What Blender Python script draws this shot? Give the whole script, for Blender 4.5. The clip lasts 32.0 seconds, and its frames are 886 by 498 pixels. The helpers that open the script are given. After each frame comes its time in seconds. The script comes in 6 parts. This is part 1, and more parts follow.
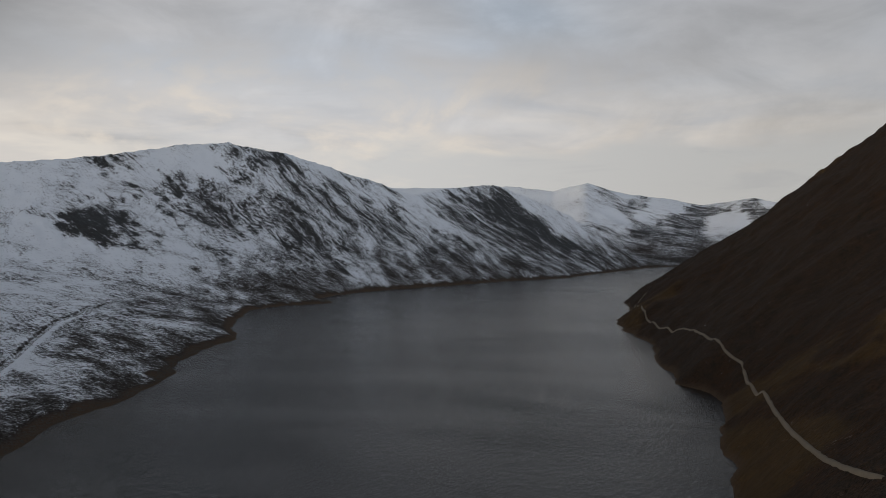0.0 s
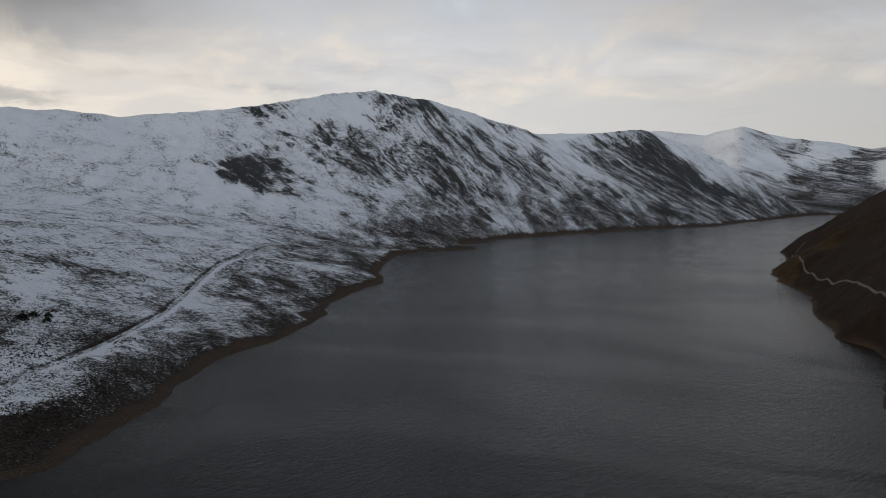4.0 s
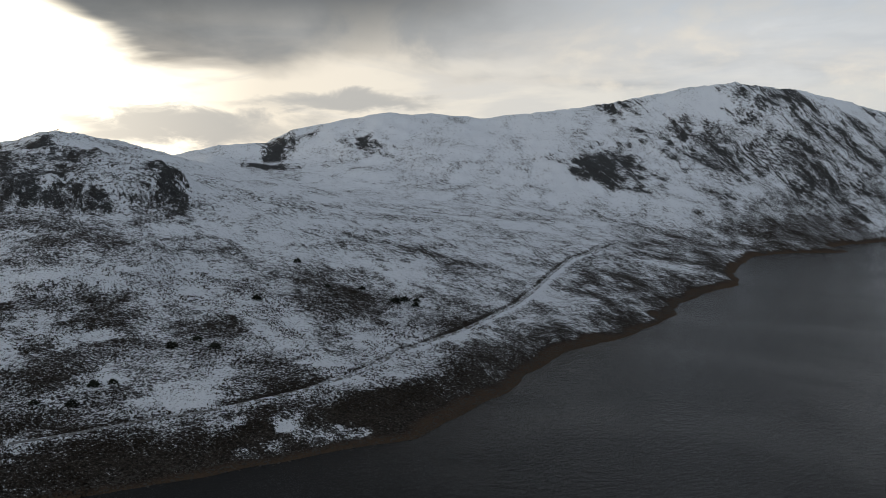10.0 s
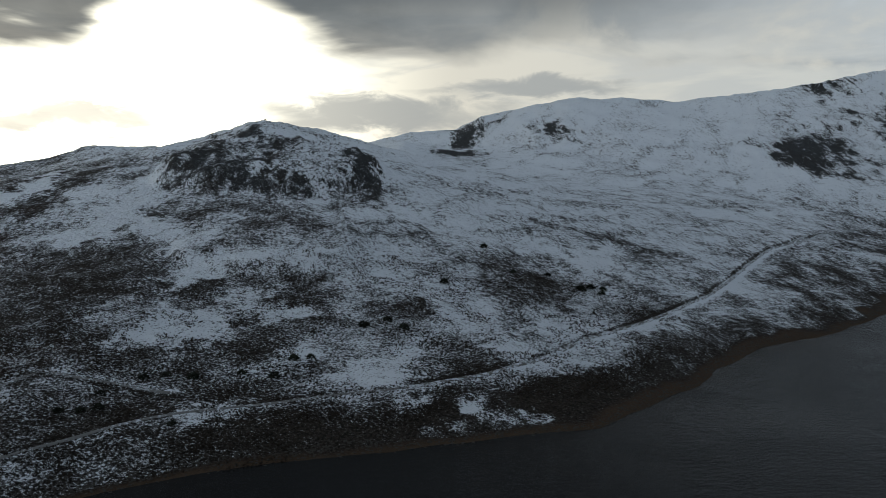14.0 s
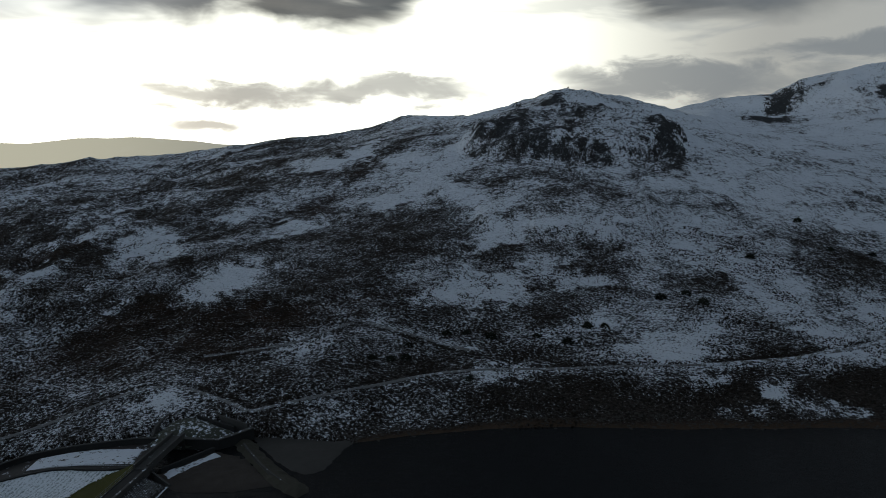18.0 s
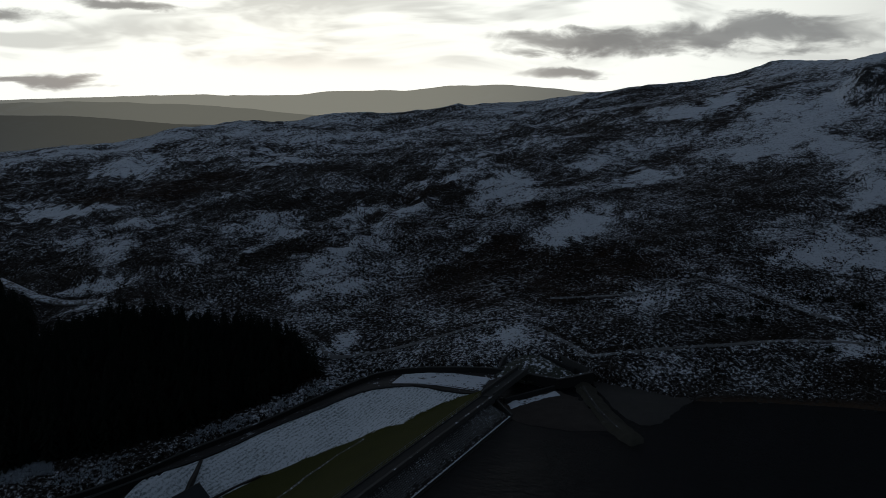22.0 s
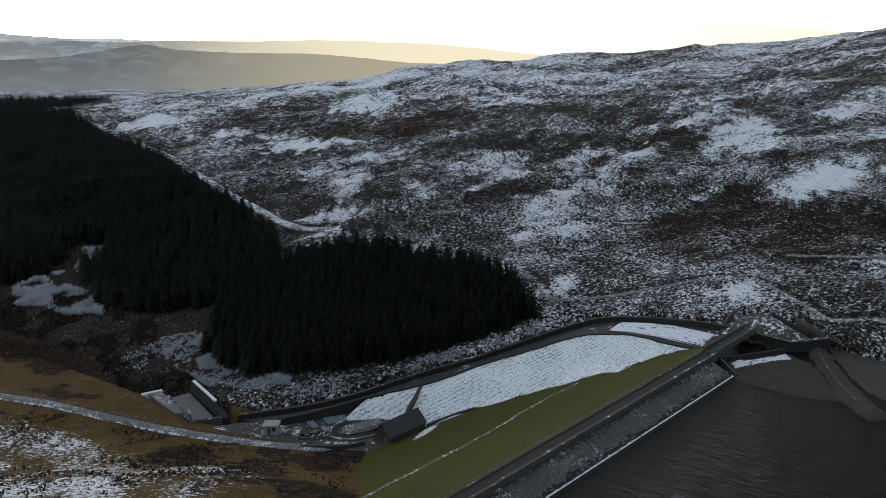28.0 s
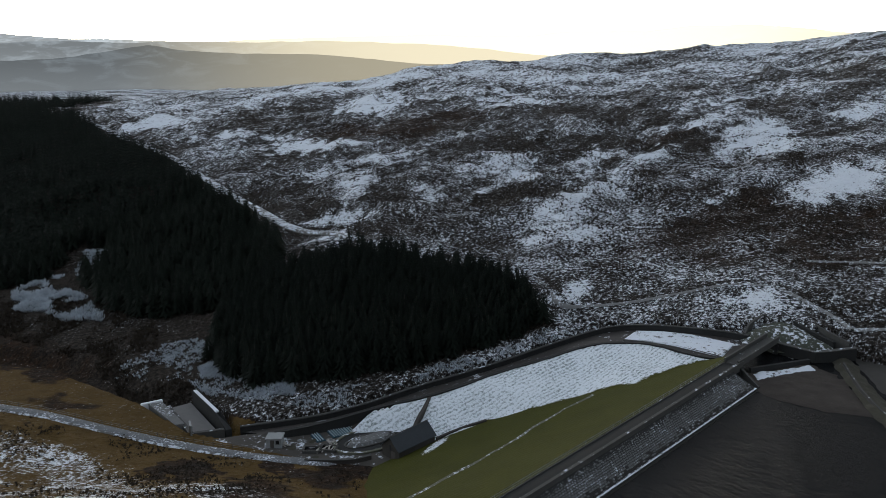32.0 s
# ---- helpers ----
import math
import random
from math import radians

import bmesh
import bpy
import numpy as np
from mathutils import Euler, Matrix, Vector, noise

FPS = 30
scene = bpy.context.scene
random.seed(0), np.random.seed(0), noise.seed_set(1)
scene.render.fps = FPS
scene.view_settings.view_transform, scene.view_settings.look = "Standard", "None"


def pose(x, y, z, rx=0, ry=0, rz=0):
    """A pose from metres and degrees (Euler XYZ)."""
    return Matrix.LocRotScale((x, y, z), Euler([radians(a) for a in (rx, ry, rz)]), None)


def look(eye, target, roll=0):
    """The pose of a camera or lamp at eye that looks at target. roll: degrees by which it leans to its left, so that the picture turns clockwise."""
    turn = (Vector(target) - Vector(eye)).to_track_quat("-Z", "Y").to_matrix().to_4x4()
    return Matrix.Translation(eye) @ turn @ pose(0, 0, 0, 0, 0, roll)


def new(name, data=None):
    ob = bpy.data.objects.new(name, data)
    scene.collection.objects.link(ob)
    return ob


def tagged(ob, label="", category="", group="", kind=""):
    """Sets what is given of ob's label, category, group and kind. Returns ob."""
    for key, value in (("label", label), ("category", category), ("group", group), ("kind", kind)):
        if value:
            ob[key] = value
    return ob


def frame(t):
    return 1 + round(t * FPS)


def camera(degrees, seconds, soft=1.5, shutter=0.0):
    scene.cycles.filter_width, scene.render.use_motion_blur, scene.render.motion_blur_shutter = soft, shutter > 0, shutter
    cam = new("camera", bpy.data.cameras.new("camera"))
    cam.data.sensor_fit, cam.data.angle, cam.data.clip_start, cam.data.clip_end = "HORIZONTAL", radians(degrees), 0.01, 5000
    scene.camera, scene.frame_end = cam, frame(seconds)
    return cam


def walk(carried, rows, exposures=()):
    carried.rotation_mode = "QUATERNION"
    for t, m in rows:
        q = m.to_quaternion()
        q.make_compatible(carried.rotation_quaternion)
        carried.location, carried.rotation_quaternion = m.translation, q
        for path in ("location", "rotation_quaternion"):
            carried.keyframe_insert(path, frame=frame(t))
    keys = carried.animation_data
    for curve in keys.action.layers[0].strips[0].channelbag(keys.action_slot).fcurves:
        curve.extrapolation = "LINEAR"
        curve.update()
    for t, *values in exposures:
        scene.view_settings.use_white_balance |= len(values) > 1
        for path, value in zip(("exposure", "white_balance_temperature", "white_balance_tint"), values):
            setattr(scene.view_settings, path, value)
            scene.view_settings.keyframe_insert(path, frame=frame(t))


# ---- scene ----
PATH = (
    (0, 0.0, 0.0, 80.0, 15.24, -0.39), (0.5, 0.0, 0.0, 80.0, 15.28, -1.27), (1, 0.0, 0.0, 80.0, 15.30, -1.96), (1.5, 0.0, 0.0, 80.0, 15.34, -3.41),
    (2, 0.0, 0.0, 80.0, 15.56, -4.00), (2.5, 0.0, 0.0, 80.0, 17.72, -4.00), (3, 0.0, 0.0, 80.0, 20.28, -4.00), (3.5, 0.0, 0.0, 80.0, 22.46, -4.01),
    (4, 0.0, 0.0, 80.0, 24.92, -4.00), (4.5, 0.0, 0.0, 80.0, 27.05, -4.05), (6.5, 0.0, 0.0, 80.0, 34.42, -4.10), (7, 0.0, 0.0, 80.0, 36.07, -4.11),
    (7.5, 0.0, 0.0, 80.0, 37.89, -4.13), (8, 0.0, 0.0, 80.0, 39.99, -4.15), (8.5, 0.0, 0.0, 80.0, 41.90, -4.16), (9, 0.0, 0.0, 80.0, 44.16, -4.18),
    (9.5, 0.0, 0.0, 80.0, 46.15, -4.19), (10, 0.0, 0.0, 80.0, 48.28, -4.20), (10.5, 0.0, 0.0, 80.0, 50.60, -4.22), (11, 0.0, 0.0, 80.0, 52.67, -4.22),
    (11.5, 0.0, 0.0, 80.0, 54.02, -4.23), (12, 0.0, 0.0, 80.0, 55.12, -4.27), (12.5, 0.0, 0.0, 80.0, 56.50, -4.41), (13, 0.0, 0.0, 80.0, 57.82, -4.54),
    (13.5, 0.0, 0.0, 80.0, 59.04, -4.81), (15.5, 0.0, 0.0, 80.0, 68.04, -5.94), (16, 0.0, 0.0, 80.0, 70.27, -6.09), (16.5, 0.0, 0.0, 80.0, 72.99, -6.41),
    (17, 0.0, 0.0, 80.0, 75.62, -6.70), (17.5, 0.0, 0.0, 80.0, 78.05, -7.00), (18, 0.0, 0.0, 80.0, 80.85, -7.28), (18.5, 0.0, 0.0, 80.0, 83.32, -7.59),
    (19, 0.0, 0.0, 80.0, 86.40, -7.90), (19.5, 0.0, 0.0, 80.0, 90.10, -8.21), (20, 0.0, 0.0, 80.0, 93.06, -8.49), (20.5, 0.0, 0.0, 80.0, 96.77, -8.84),
    (21, 0.0, 0.0, 80.0, 99.66, -9.06), (21.5, 0.0, 0.0, 80.0, 102.52, -9.36), (22, 0.0, 0.0, 80.0, 104.41, -10.76), (22.5, 0.0, 0.0, 80.0, 106.08, -12.06),
    (23, 0.0, 0.0, 80.0, 108.04, -13.54), (23.5, 0.0, 0.0, 80.0, 109.90, -14.62), (24, 0.0, 0.0, 80.0, 112.11, -14.64), (24.5, 0.0, 0.0, 80.0, 114.27, -14.67),
    (25, 0.0, 0.0, 80.0, 116.52, -14.68), (25.5, 0.0, 0.0, 80.0, 118.50, -14.70), (27.5, -0.3, -0.5, 80.0, 119.29, -14.75), (28, -0.7, -1.6, 79.7, 119.45, -14.66),
    (28.5, -1.5, -2.0, 79.6, 119.69, -14.63), (29, -2.2, -2.6, 79.7, 119.87, -14.63), (29.5, -2.9, -3.2, 79.5, 120.03, -14.60), (30, -3.6, -4.0, 79.4, 120.14, -14.60),
    (30.5, -4.3, -4.8, 79.2, 120.27, -14.60), (31, -5.0, -5.7, 79.1, 120.34, -14.60), (31.5, -5.8, -6.3, 79.0, 120.45, -14.58), (32, -6.9, -6.6, 79.0, 119.78, -14.61),
)

cam = camera(55.2, 32.0, soft=0.5)
walk(cam, [(t, pose(x, y, z, 90 + tilt, 0, turn)) for t, x, y, z, turn, tilt in PATH],
     [(0, 0.2, 6500, 10), (4, 0.36, 6500, 10), (9, 0.38, 6450, 8), (13, 0.14, 6150, 4), (16, -0.18, 5750, 1), (17.5, -0.50, 5650, 2), (19, -1.12, 5550, 4),
      (21.5, -1.78, 5350, 6), (23, -1.45, 5400, 6), (24, -0.1, 5900, 7), (25, 0.6, 5850, 6), (28, 0.95, 6150, 7), (32, 0.95, 6150, 7)])

# ---------------------------------------------------------------- sky and sun
SUN_TURN, SUN_RISE = 114.0, 4.0          # degrees to the left of +y, degrees above the horizon
to_sun = Vector((-math.sin(radians(SUN_TURN)) * math.cos(radians(SUN_RISE)), math.cos(radians(SUN_TURN)) * math.cos(radians(SUN_RISE)),
                 math.sin(radians(SUN_RISE))))


class Nodes:
    """A small help to write node trees."""

    def __init__(self, tree):
        self.tree = tree
        tree.nodes.clear()

    def add(self, kind, inputs=(), **settings):
        node = self.tree.nodes.new(kind)
        if "operation" in settings:
            node.operation = settings["operation"]
        if "blend" in settings:
            node.data_type, node.blend_type = "RGBA", settings["blend"]
        if "attribute" in settings:
            node.attribute_name = settings["attribute"]
        for key, value in dict(inputs).items():
            slot = node.inputs[key]
            if isinstance(value, bpy.types.NodeSocket):
                self.tree.links.new(value, slot)
            else:
                slot.default_value = value
        return node

    def math(self, op, a, b=0.0, c=0.0):
        return self.add("ShaderNodeMath", {0: a, 1: b, 2: c}, operation=op).outputs[0]

    def vec(self, op, a, b=(0, 0, 0)):
        return self.add("ShaderNodeVectorMath", {0: a, 1: b}, operation=op).outputs[0]

    def step(self, x, low, high, to0=0.0, to1=1.0):
        node = self.add("ShaderNodeMapRange", {"Value": x, "From Min": low, "From Max": high, "To Min": to0, "To Max": to1})
        node.interpolation_type = "SMOOTHSTEP"
        return node.outputs[0]

    def noise(self, vector, scale, detail=3.0, rough=0.55, warp=0.0):
        return self.add("ShaderNodeTexNoise", {"Vector": vector, "Scale": scale, "Detail": detail, "Roughness": rough,
                                               "Distortion": warp}).outputs["Fac"]

    def mix(self, fac, a, b, blend="MIX"):
        return self.add("ShaderNodeMix", {0: fac, 6: a, 7: b}, blend=blend).outputs[2]

    def link(self, a, b):
        self.tree.links.new(a, b)


world = bpy.data.worlds.new("winter_sky")
scene.world = world
world.use_nodes = True
n = Nodes(world.node_tree)
way = n.add("ShaderNodeTexCoord").outputs["Generated"]
sky = n.add("ShaderNodeTexSky")
sky.sky_type, sky.sun_disc, sky.sun_elevation, sky.sun_rotation = "NISHITA", False, radians(SUN_RISE), radians(-SUN_TURN)
sep = n.add("ShaderNodeSeparateXYZ", {0: way})
rise = sep.outputs[2]
height = n.math("MAXIMUM", rise, 0.0)
deck = n.vec("DIVIDE", way, n.add("ShaderNodeCombineXYZ", {0: n.math("ADD", height, 0.14), 1: n.math("ADD", height, 0.14), 2: 1.0}).outputs[0])
broad = n.noise(deck, 0.55, 4.0, 0.5, 0.3)
fine = n.noise(deck, 1.3, 5.0, 0.52, 0.4)
cloud = n.math("ADD", n.math("MULTIPLY", broad, 0.6), n.math("MULTIPLY", fine, 0.4))
near_sun = n.add("ShaderNodeVectorMath", {0: n.vec("NORMALIZE", way), 1: to_sun}, operation="DOT_PRODUCT").outputs["Value"]
glow = n.step(near_sun, 0.58, 0.95)
wide = n.step(near_sun, -0.1, 0.9)
azimuth = n.math("DEGREES", n.math("ARCTAN2", n.math("MULTIPLY", sep.outputs[0], -1.0), sep.outputs[1]))
slope = n.math("DEGREES", n.math("ARCSINE", rise))
# a high lid of cloud, with a bright gap under its edge towards the low sun
edge = n.math("ADD", 5.6, n.math("MULTIPLY", n.step(azimuth, 36.0, 60.0), 3.0))
edge = n.math("ADD", edge, n.math("MULTIPLY", n.math("MULTIPLY", n.step(azimuth, 66.0, 75.0), n.step(azimuth, 85.0, 78.0)), 4.0))
edge = n.math("SUBTRACT", edge, n.math("MULTIPLY", n.step(azimuth, 79.0, 88.0), 1.2))
edge = n.math("ADD", edge, n.math("MULTIPLY", n.step(azimuth, 102.0, 115.0), 7.0))
lid = n.step(n.math("ADD", slope, n.math("MULTIPLY", n.math("SUBTRACT", cloud, 0.5), 15.0)), n.math("SUBTRACT", edge, 0.8), n.math("ADD", edge, 1.4))
streaks = n.noise(n.vec("MULTIPLY", n.vec("NORMALIZE", way), (5.0, 5.0, 26.0)), 1.0, 4.0, 0.55, 0.6)
bars = n.math("MULTIPLY", n.step(streaks, 0.50, 0.67), n.step(rise, 0.01, 0.04))
gap = n.mix(wide, (0.55, 0.545, 0.54, 1), (0.86, 0.74, 0.60, 1))
gap = n.mix(glow, gap, (4.2, 3.7, 2.9, 1))
gap = n.mix(n.math("MULTIPLY", bars, 0.40), gap, n.mix(glow, (0.44, 0.44, 0.46, 1), (0.50, 0.46, 0.41, 1)))
# long bars of cloud low in the gap: azimuth, height, half length and half depth, in degrees
shift = n.math("MULTIPLY", n.math("SUBTRACT", fine, 0.5), 14.0)
heave = n.math("MULTIPLY", n.math("SUBTRACT", n.noise(n.vec("MULTIPLY", n.vec("NORMALIZE", way), (16.0, 16.0, 40.0)), 1.0, 5.0, 0.6, 0.4), 0.5), 3.4)
for turn, up, long, deep in ((95, 3.0, 6.0, 0.9), (85, 3.3, 7.0, 1.1), (65, 3.8, 8.5, 1.2), (96, 0.9, 4.5, 0.4), (128, 0.4, 2.6, 0.45), (131, 4.2, 3.5, 0.4), (124, 5.0, 2.4, 0.35), (56, 5.6, 6.0, 0.7)):
    a = n.math("DIVIDE", n.math("ADD", n.math("SUBTRACT", azimuth, float(turn)), shift), long)
    b = n.math("DIVIDE", n.math("ADD", n.math("SUBTRACT", slope, up), n.math("MULTIPLY", heave, min(1.0, deep))), deep)
    bar = n.step(n.math("ADD", n.math("MULTIPLY", a, a), n.math("MULTIPLY", b, b)), 1.5, 0.1)
    gap = n.mix(n.math("MULTIPLY", bar, 0.82), gap, n.mix(glow, (0.36, 0.35, 0.35, 1), (0.50, 0.44, 0.40, 1)))
soft = n.step(cloud, 0.36, 0.64)
under = n.mix(soft, n.mix(wide, (0.53, 0.53, 0.545, 1), (0.30, 0.28, 0.26, 1)), n.mix(wide, (0.42, 0.425, 0.445, 1), (0.14, 0.14, 0.145, 1)))
under = n.mix(n.math("MULTIPLY", n.step(n.noise(deck, 0.8, 2.0, 0.5, 0.4), 0.36, 0.60), n.math("MULTIPLY", n.step(wide, 0.6, 0.1), n.step(rise, 0.13, 0.26))), under, (0.42, 0.47, 0.54, 1))
under = n.mix(n.math("MULTIPLY", n.step(streaks, 0.30, 0.75), n.step(rise, 0.22, 0.05, 0.0, 0.9)), under, n.mix(wide, (0.78, 0.70, 0.61, 1), (0.66, 0.55, 0.44, 1)))
puff = n.noise(n.vec("MULTIPLY", n.vec("NORMALIZE", way), (6.0, 6.0, 11.0)), 1.0, 6.0, 0.58, 0.5)
cream = n.math("MULTIPLY", n.step(puff, 0.44, 0.66), n.math("MULTIPLY", n.step(slope, 15.0, 5.0), n.math("MULTIPLY", n.step(azimuth, -6.0, 12.0), n.step(azimuth, 66.0, 46.0))))
under = n.mix(n.math("MULTIPLY", cream, 0.75), under, (0.98, 0.86, 0.72, 1))
shade = n.step(puff, 0.30, 0.70, 1.12, 0.86)
under = n.mix(1.0, under, n.add("ShaderNodeCombineColor", {0: shade, 1: shade, 2: shade}).outputs[0], "MULTIPLY")
cloud_col = n.mix(lid, gap, under)
# to the south the lid ends; unseen open sky set pale brightens the water
south = n.add("ShaderNodeVectorMath", {0: n.vec("NORMALIZE", way), 1: (-0.5, -0.866, 0.0)}, operation="DOT_PRODUCT").outputs["Value"]
cloud_col = n.mix(n.math("MULTIPLY", n.step(south, 0.52, 0.82), n.step(rise, 0.09, 0.14)), cloud_col, n.mix(soft, (0.98, 0.98, 0.99, 1), (0.72, 0.71, 0.71, 1)))
# overhead, out of view, the lid is set dark to dim ground and water
cloud_col = n.mix(n.step(rise, 0.24, 0.60), cloud_col, n.mix(wide, (0.24, 0.26, 0.295, 1), (0.16, 0.165, 0.18, 1)))
# and darkest over the western hill: mostly unseen cloud added to darken the water
west_dimmer = n.add("ShaderNodeVectorMath", {0: n.vec("NORMALIZE", way), 1: (-0.94, 0.342, 0.0)}, operation="DOT_PRODUCT").outputs["Value"]
cloud_col = n.mix(n.math("MULTIPLY", n.step(west_dimmer, 0.80, 0.95), n.step(rise, 0.15, 0.25)), cloud_col, (0.075, 0.078, 0.085, 1))
# unseen eastern lid brightened as fill for the hillsides; northern end lies in shade
east_fill = n.add("ShaderNodeVectorMath", {0: n.vec("NORMALIZE", way), 1: (0.9, -0.43, 0.0)}, operation="DOT_PRODUCT").outputs["Value"]
tone = n.math("MULTIPLY", n.step(east_fill, 0.1, 0.85, 1.0, 1.9), n.step(azimuth, 30.0, -14.0, 1.0, 0.74))
cloud_col = n.mix(1.0, cloud_col, n.add("ShaderNodeCombineColor", {0: tone, 1: tone, 2: tone}).outputs[0], "MULTIPLY")
open_sky = n.mix(1.0, sky.outputs[0], (0.1, 0.1, 0.1, 1), "MULTIPLY")
colour = n.mix(0.93, open_sky, cloud_col)
back = n.add("ShaderNodeBackground", {0: colour, 1: 1.0})
n.link(back.outputs[0], n.add("ShaderNodeOutputWorld").inputs[0])

sun = new("sun", bpy.data.lights.new("sun", "SUN"))
sun.data.energy, sun.data.angle, sun.data.color = 0.25, radians(12), (1.0, 0.86, 0.68)
sun.matrix_world = look(Vector((0, 0, 300)) + to_sun * 500, (0, 0, 300))

# ---------------------------------------------------------------- materials
def material(name):
    m = bpy.data.materials.new(name)
    m.use_nodes = True
    return m, Nodes(m.node_tree)


def finish(n, colour, rough=0.85, bump=None, metal=0.0, strength=0.5, distance=0.1, **more):
    inputs = {"Base Color": colour, "Roughness": rough, "Metallic": metal}
    inputs.update(more)
    if bump is not None:
        inputs["Normal"] = n.add("ShaderNodeBump", {"Height": bump, "Strength": strength, "Distance": distance}).outputs[0]
    shader = n.add("ShaderNodeBsdfPrincipled", inputs)
    n.link(shader.outputs[0], n.add("ShaderNodeOutputMaterial").inputs[0])


def plain(name, colour, rough=0.8, scale=3.0, vary=0.25, bump=0.3, metal=0.0, snow=0.0, distance=0.05):
    """A weathered surface with grain at two sizes, and thin snow lying on the flat of it."""
    m, n = material(name)
    at = n.add("ShaderNodeNewGeometry").outputs["Position"]
    big, small = n.noise(at, scale * 0.15, 3.0), n.noise(at, scale, 5.0, 0.65)
    tone = n.math("ADD", n.math("MULTIPLY", big, vary), n.math("MULTIPLY", small, vary))
    tone = n.math("ADD", tone, 1.0 - vary)
    col = n.mix(1.0, (*colour, 1), n.add("ShaderNodeCombineColor", {0: tone, 1: tone, 2: tone}).outputs[0], "MULTIPLY")
    if snow:
        lie = n.step(n.math("ADD", n.noise(at, scale * 0.5, 4.0, 0.7), n.math("MULTIPLY", n.noise(at, 0.12), 0.4)), 1.0 - snow, 1.12 - snow)
        upward = n.step(n.add("ShaderNodeSeparateXYZ", {0: n.add("ShaderNodeNewGeometry").outputs["Normal"]}).outputs[2], 0.35, 0.7)
        col = n.mix(n.math("MULTIPLY", lie, upward), col, (0.72, 0.76, 0.82, 1))
    finish(n, col, rough, small, metal, bump, distance, **{"Specular IOR Level": 0.2})
    return m


def moor_material():
    """Heather moor under thin snow: how much snow, crag, brown grass and stony beach there is comes from the mesh."""
    m, n = material("snowy_moor")
    at = n.add("ShaderNodeNewGeometry").outputs["Position"]
    cover = n.add("ShaderNodeAttribute", attribute="snow").outputs["Fac"]
    crag = n.add("ShaderNodeAttribute", attribute="crag").outputs["Fac"]
    brown = n.add("ShaderNodeAttribute", attribute="brown").outputs["Fac"]
    beach = n.add("ShaderNodeAttribute", attribute="beach").outputs["Fac"]
    # beds of rock and runs of heather draw out into streaks that dip to the north-east
    lean = Vector((0.86, -0.42, -0.29)).normalized()
    along = n.add("ShaderNodeVectorMath", {0: at, 1: lean}, operation="DOT_PRODUCT").outputs["Value"]
    squash = n.vec("SUBTRACT", at, n.vec("MULTIPLY", n.add("ShaderNodeCombineXYZ", {0: along, 1: along, 2: along}).outputs[0], lean * 0.84))
    clump = n.noise(at, 1.05, 3.0, 0.62, 0.3)
    tuft = n.noise(at, 3.2, 3.0, 0.7)
    knot = n.noise(at, 0.42, 4.0, 0.8, 0.4)
    mid = n.noise(at, 0.13, 6.0, 0.74, 0.5)
    run = n.noise(squash, 0.26, 6.0, 0.82, 0.4)
    wide = n.noise(squash, 0.042, 6.0, 0.68, 0.8)
    steep = n.add("ShaderNodeAttribute", attribute="steep").outputs["Fac"]
    heather = n.mix(n.step(n.math("ADD", n.math("MULTIPLY", tuft, 0.5), n.math("MULTIPLY", clump, 0.5)), 0.38, 0.64), (0.008, 0.0075, 0.007, 1), (0.068, 0.056, 0.045, 1))
    grass = n.mix(n.step(n.math("ADD", n.math("MULTIPLY", mid, 0.45), n.math("ADD", n.math("MULTIPLY", run, 0.3), n.math("MULTIPLY", clump, 0.25))), 0.36, 0.66), (0.005, 0.003, 0.002, 1), (0.054, 0.024, 0.008, 1))
    grass = n.mix(n.step(brown, 0.82, 1.0), grass, n.mix(mid, (0.045, 0.028, 0.010, 1), (0.155, 0.100, 0.036, 1)))
    soil = n.mix(n.math("MAXIMUM", n.step(brown, 0.80, 0.95), n.math("MULTIPLY", brown, n.step(n.math("ADD", clump, n.math("MULTIPLY", mid, 0.5)), 0.45, 0.95, 0.25, 1.0))), heather, grass)
    rock = n.mix(n.noise(squash, 0.5, 5.0, 0.7), (0.016, 0.018, 0.020, 1), (0.085, 0.088, 0.09, 1))
    soil = n.mix(crag, soil, rock)
    stones = n.mix(n.noise(at, 1.8, 4.0, 0.75), (0.014, 0.010, 0.008, 1), (0.13, 0.088, 0.058, 1))
    soil = n.mix(beach, soil, stones)
    rib = n.math("ADD", n.math("MULTIPLY", wide, 0.45), n.math("ADD", n.math("MULTIPLY", run, 0.42), n.math("SUBTRACT", n.math("MULTIPLY", n.math("ADD", knot, n.noise(at, 0.17, 5.0, 0.75)), 0.40), 0.33)))
    rocky = n.step(n.math("ADD", rib, n.math("MULTIPLY", crag, 0.185)), 0.60, 0.625)
    rocky = n.math("MULTIPLY", rocky, n.step(crag, 0.02, 0.3))
    rocky = n.math("MULTIPLY", rocky, n.step(n.math("ADD", n.math("MULTIPLY", clump, 0.6), n.math("MULTIPLY", mid, 0.4)), 0.64, 0.54, n.math("ADD", 0.1, n.math("MULTIPLY", n.math("MINIMUM", steep, 1.0), 0.85)), 1.0))
    speckle = n.math("ADD", n.math("MULTIPLY", clump, 0.40), n.math("ADD", n.math("MULTIPLY", mid, 0.14), n.math("ADD", n.math("MULTIPLY", knot, 0.16), n.math("MULTIPLY", tuft, 0.30))))
    drawn = n.math("ADD", n.math("MULTIPLY", run, 0.24), n.math("ADD", n.math("MULTIPLY", knot, 0.54), n.math("MULTIPLY", mid, 0.22)))
    grain = n.math("ADD", n.math("MULTIPLY", speckle, n.math("SUBTRACT", 1.0, steep)), n.math("MULTIPLY", drawn, steep))
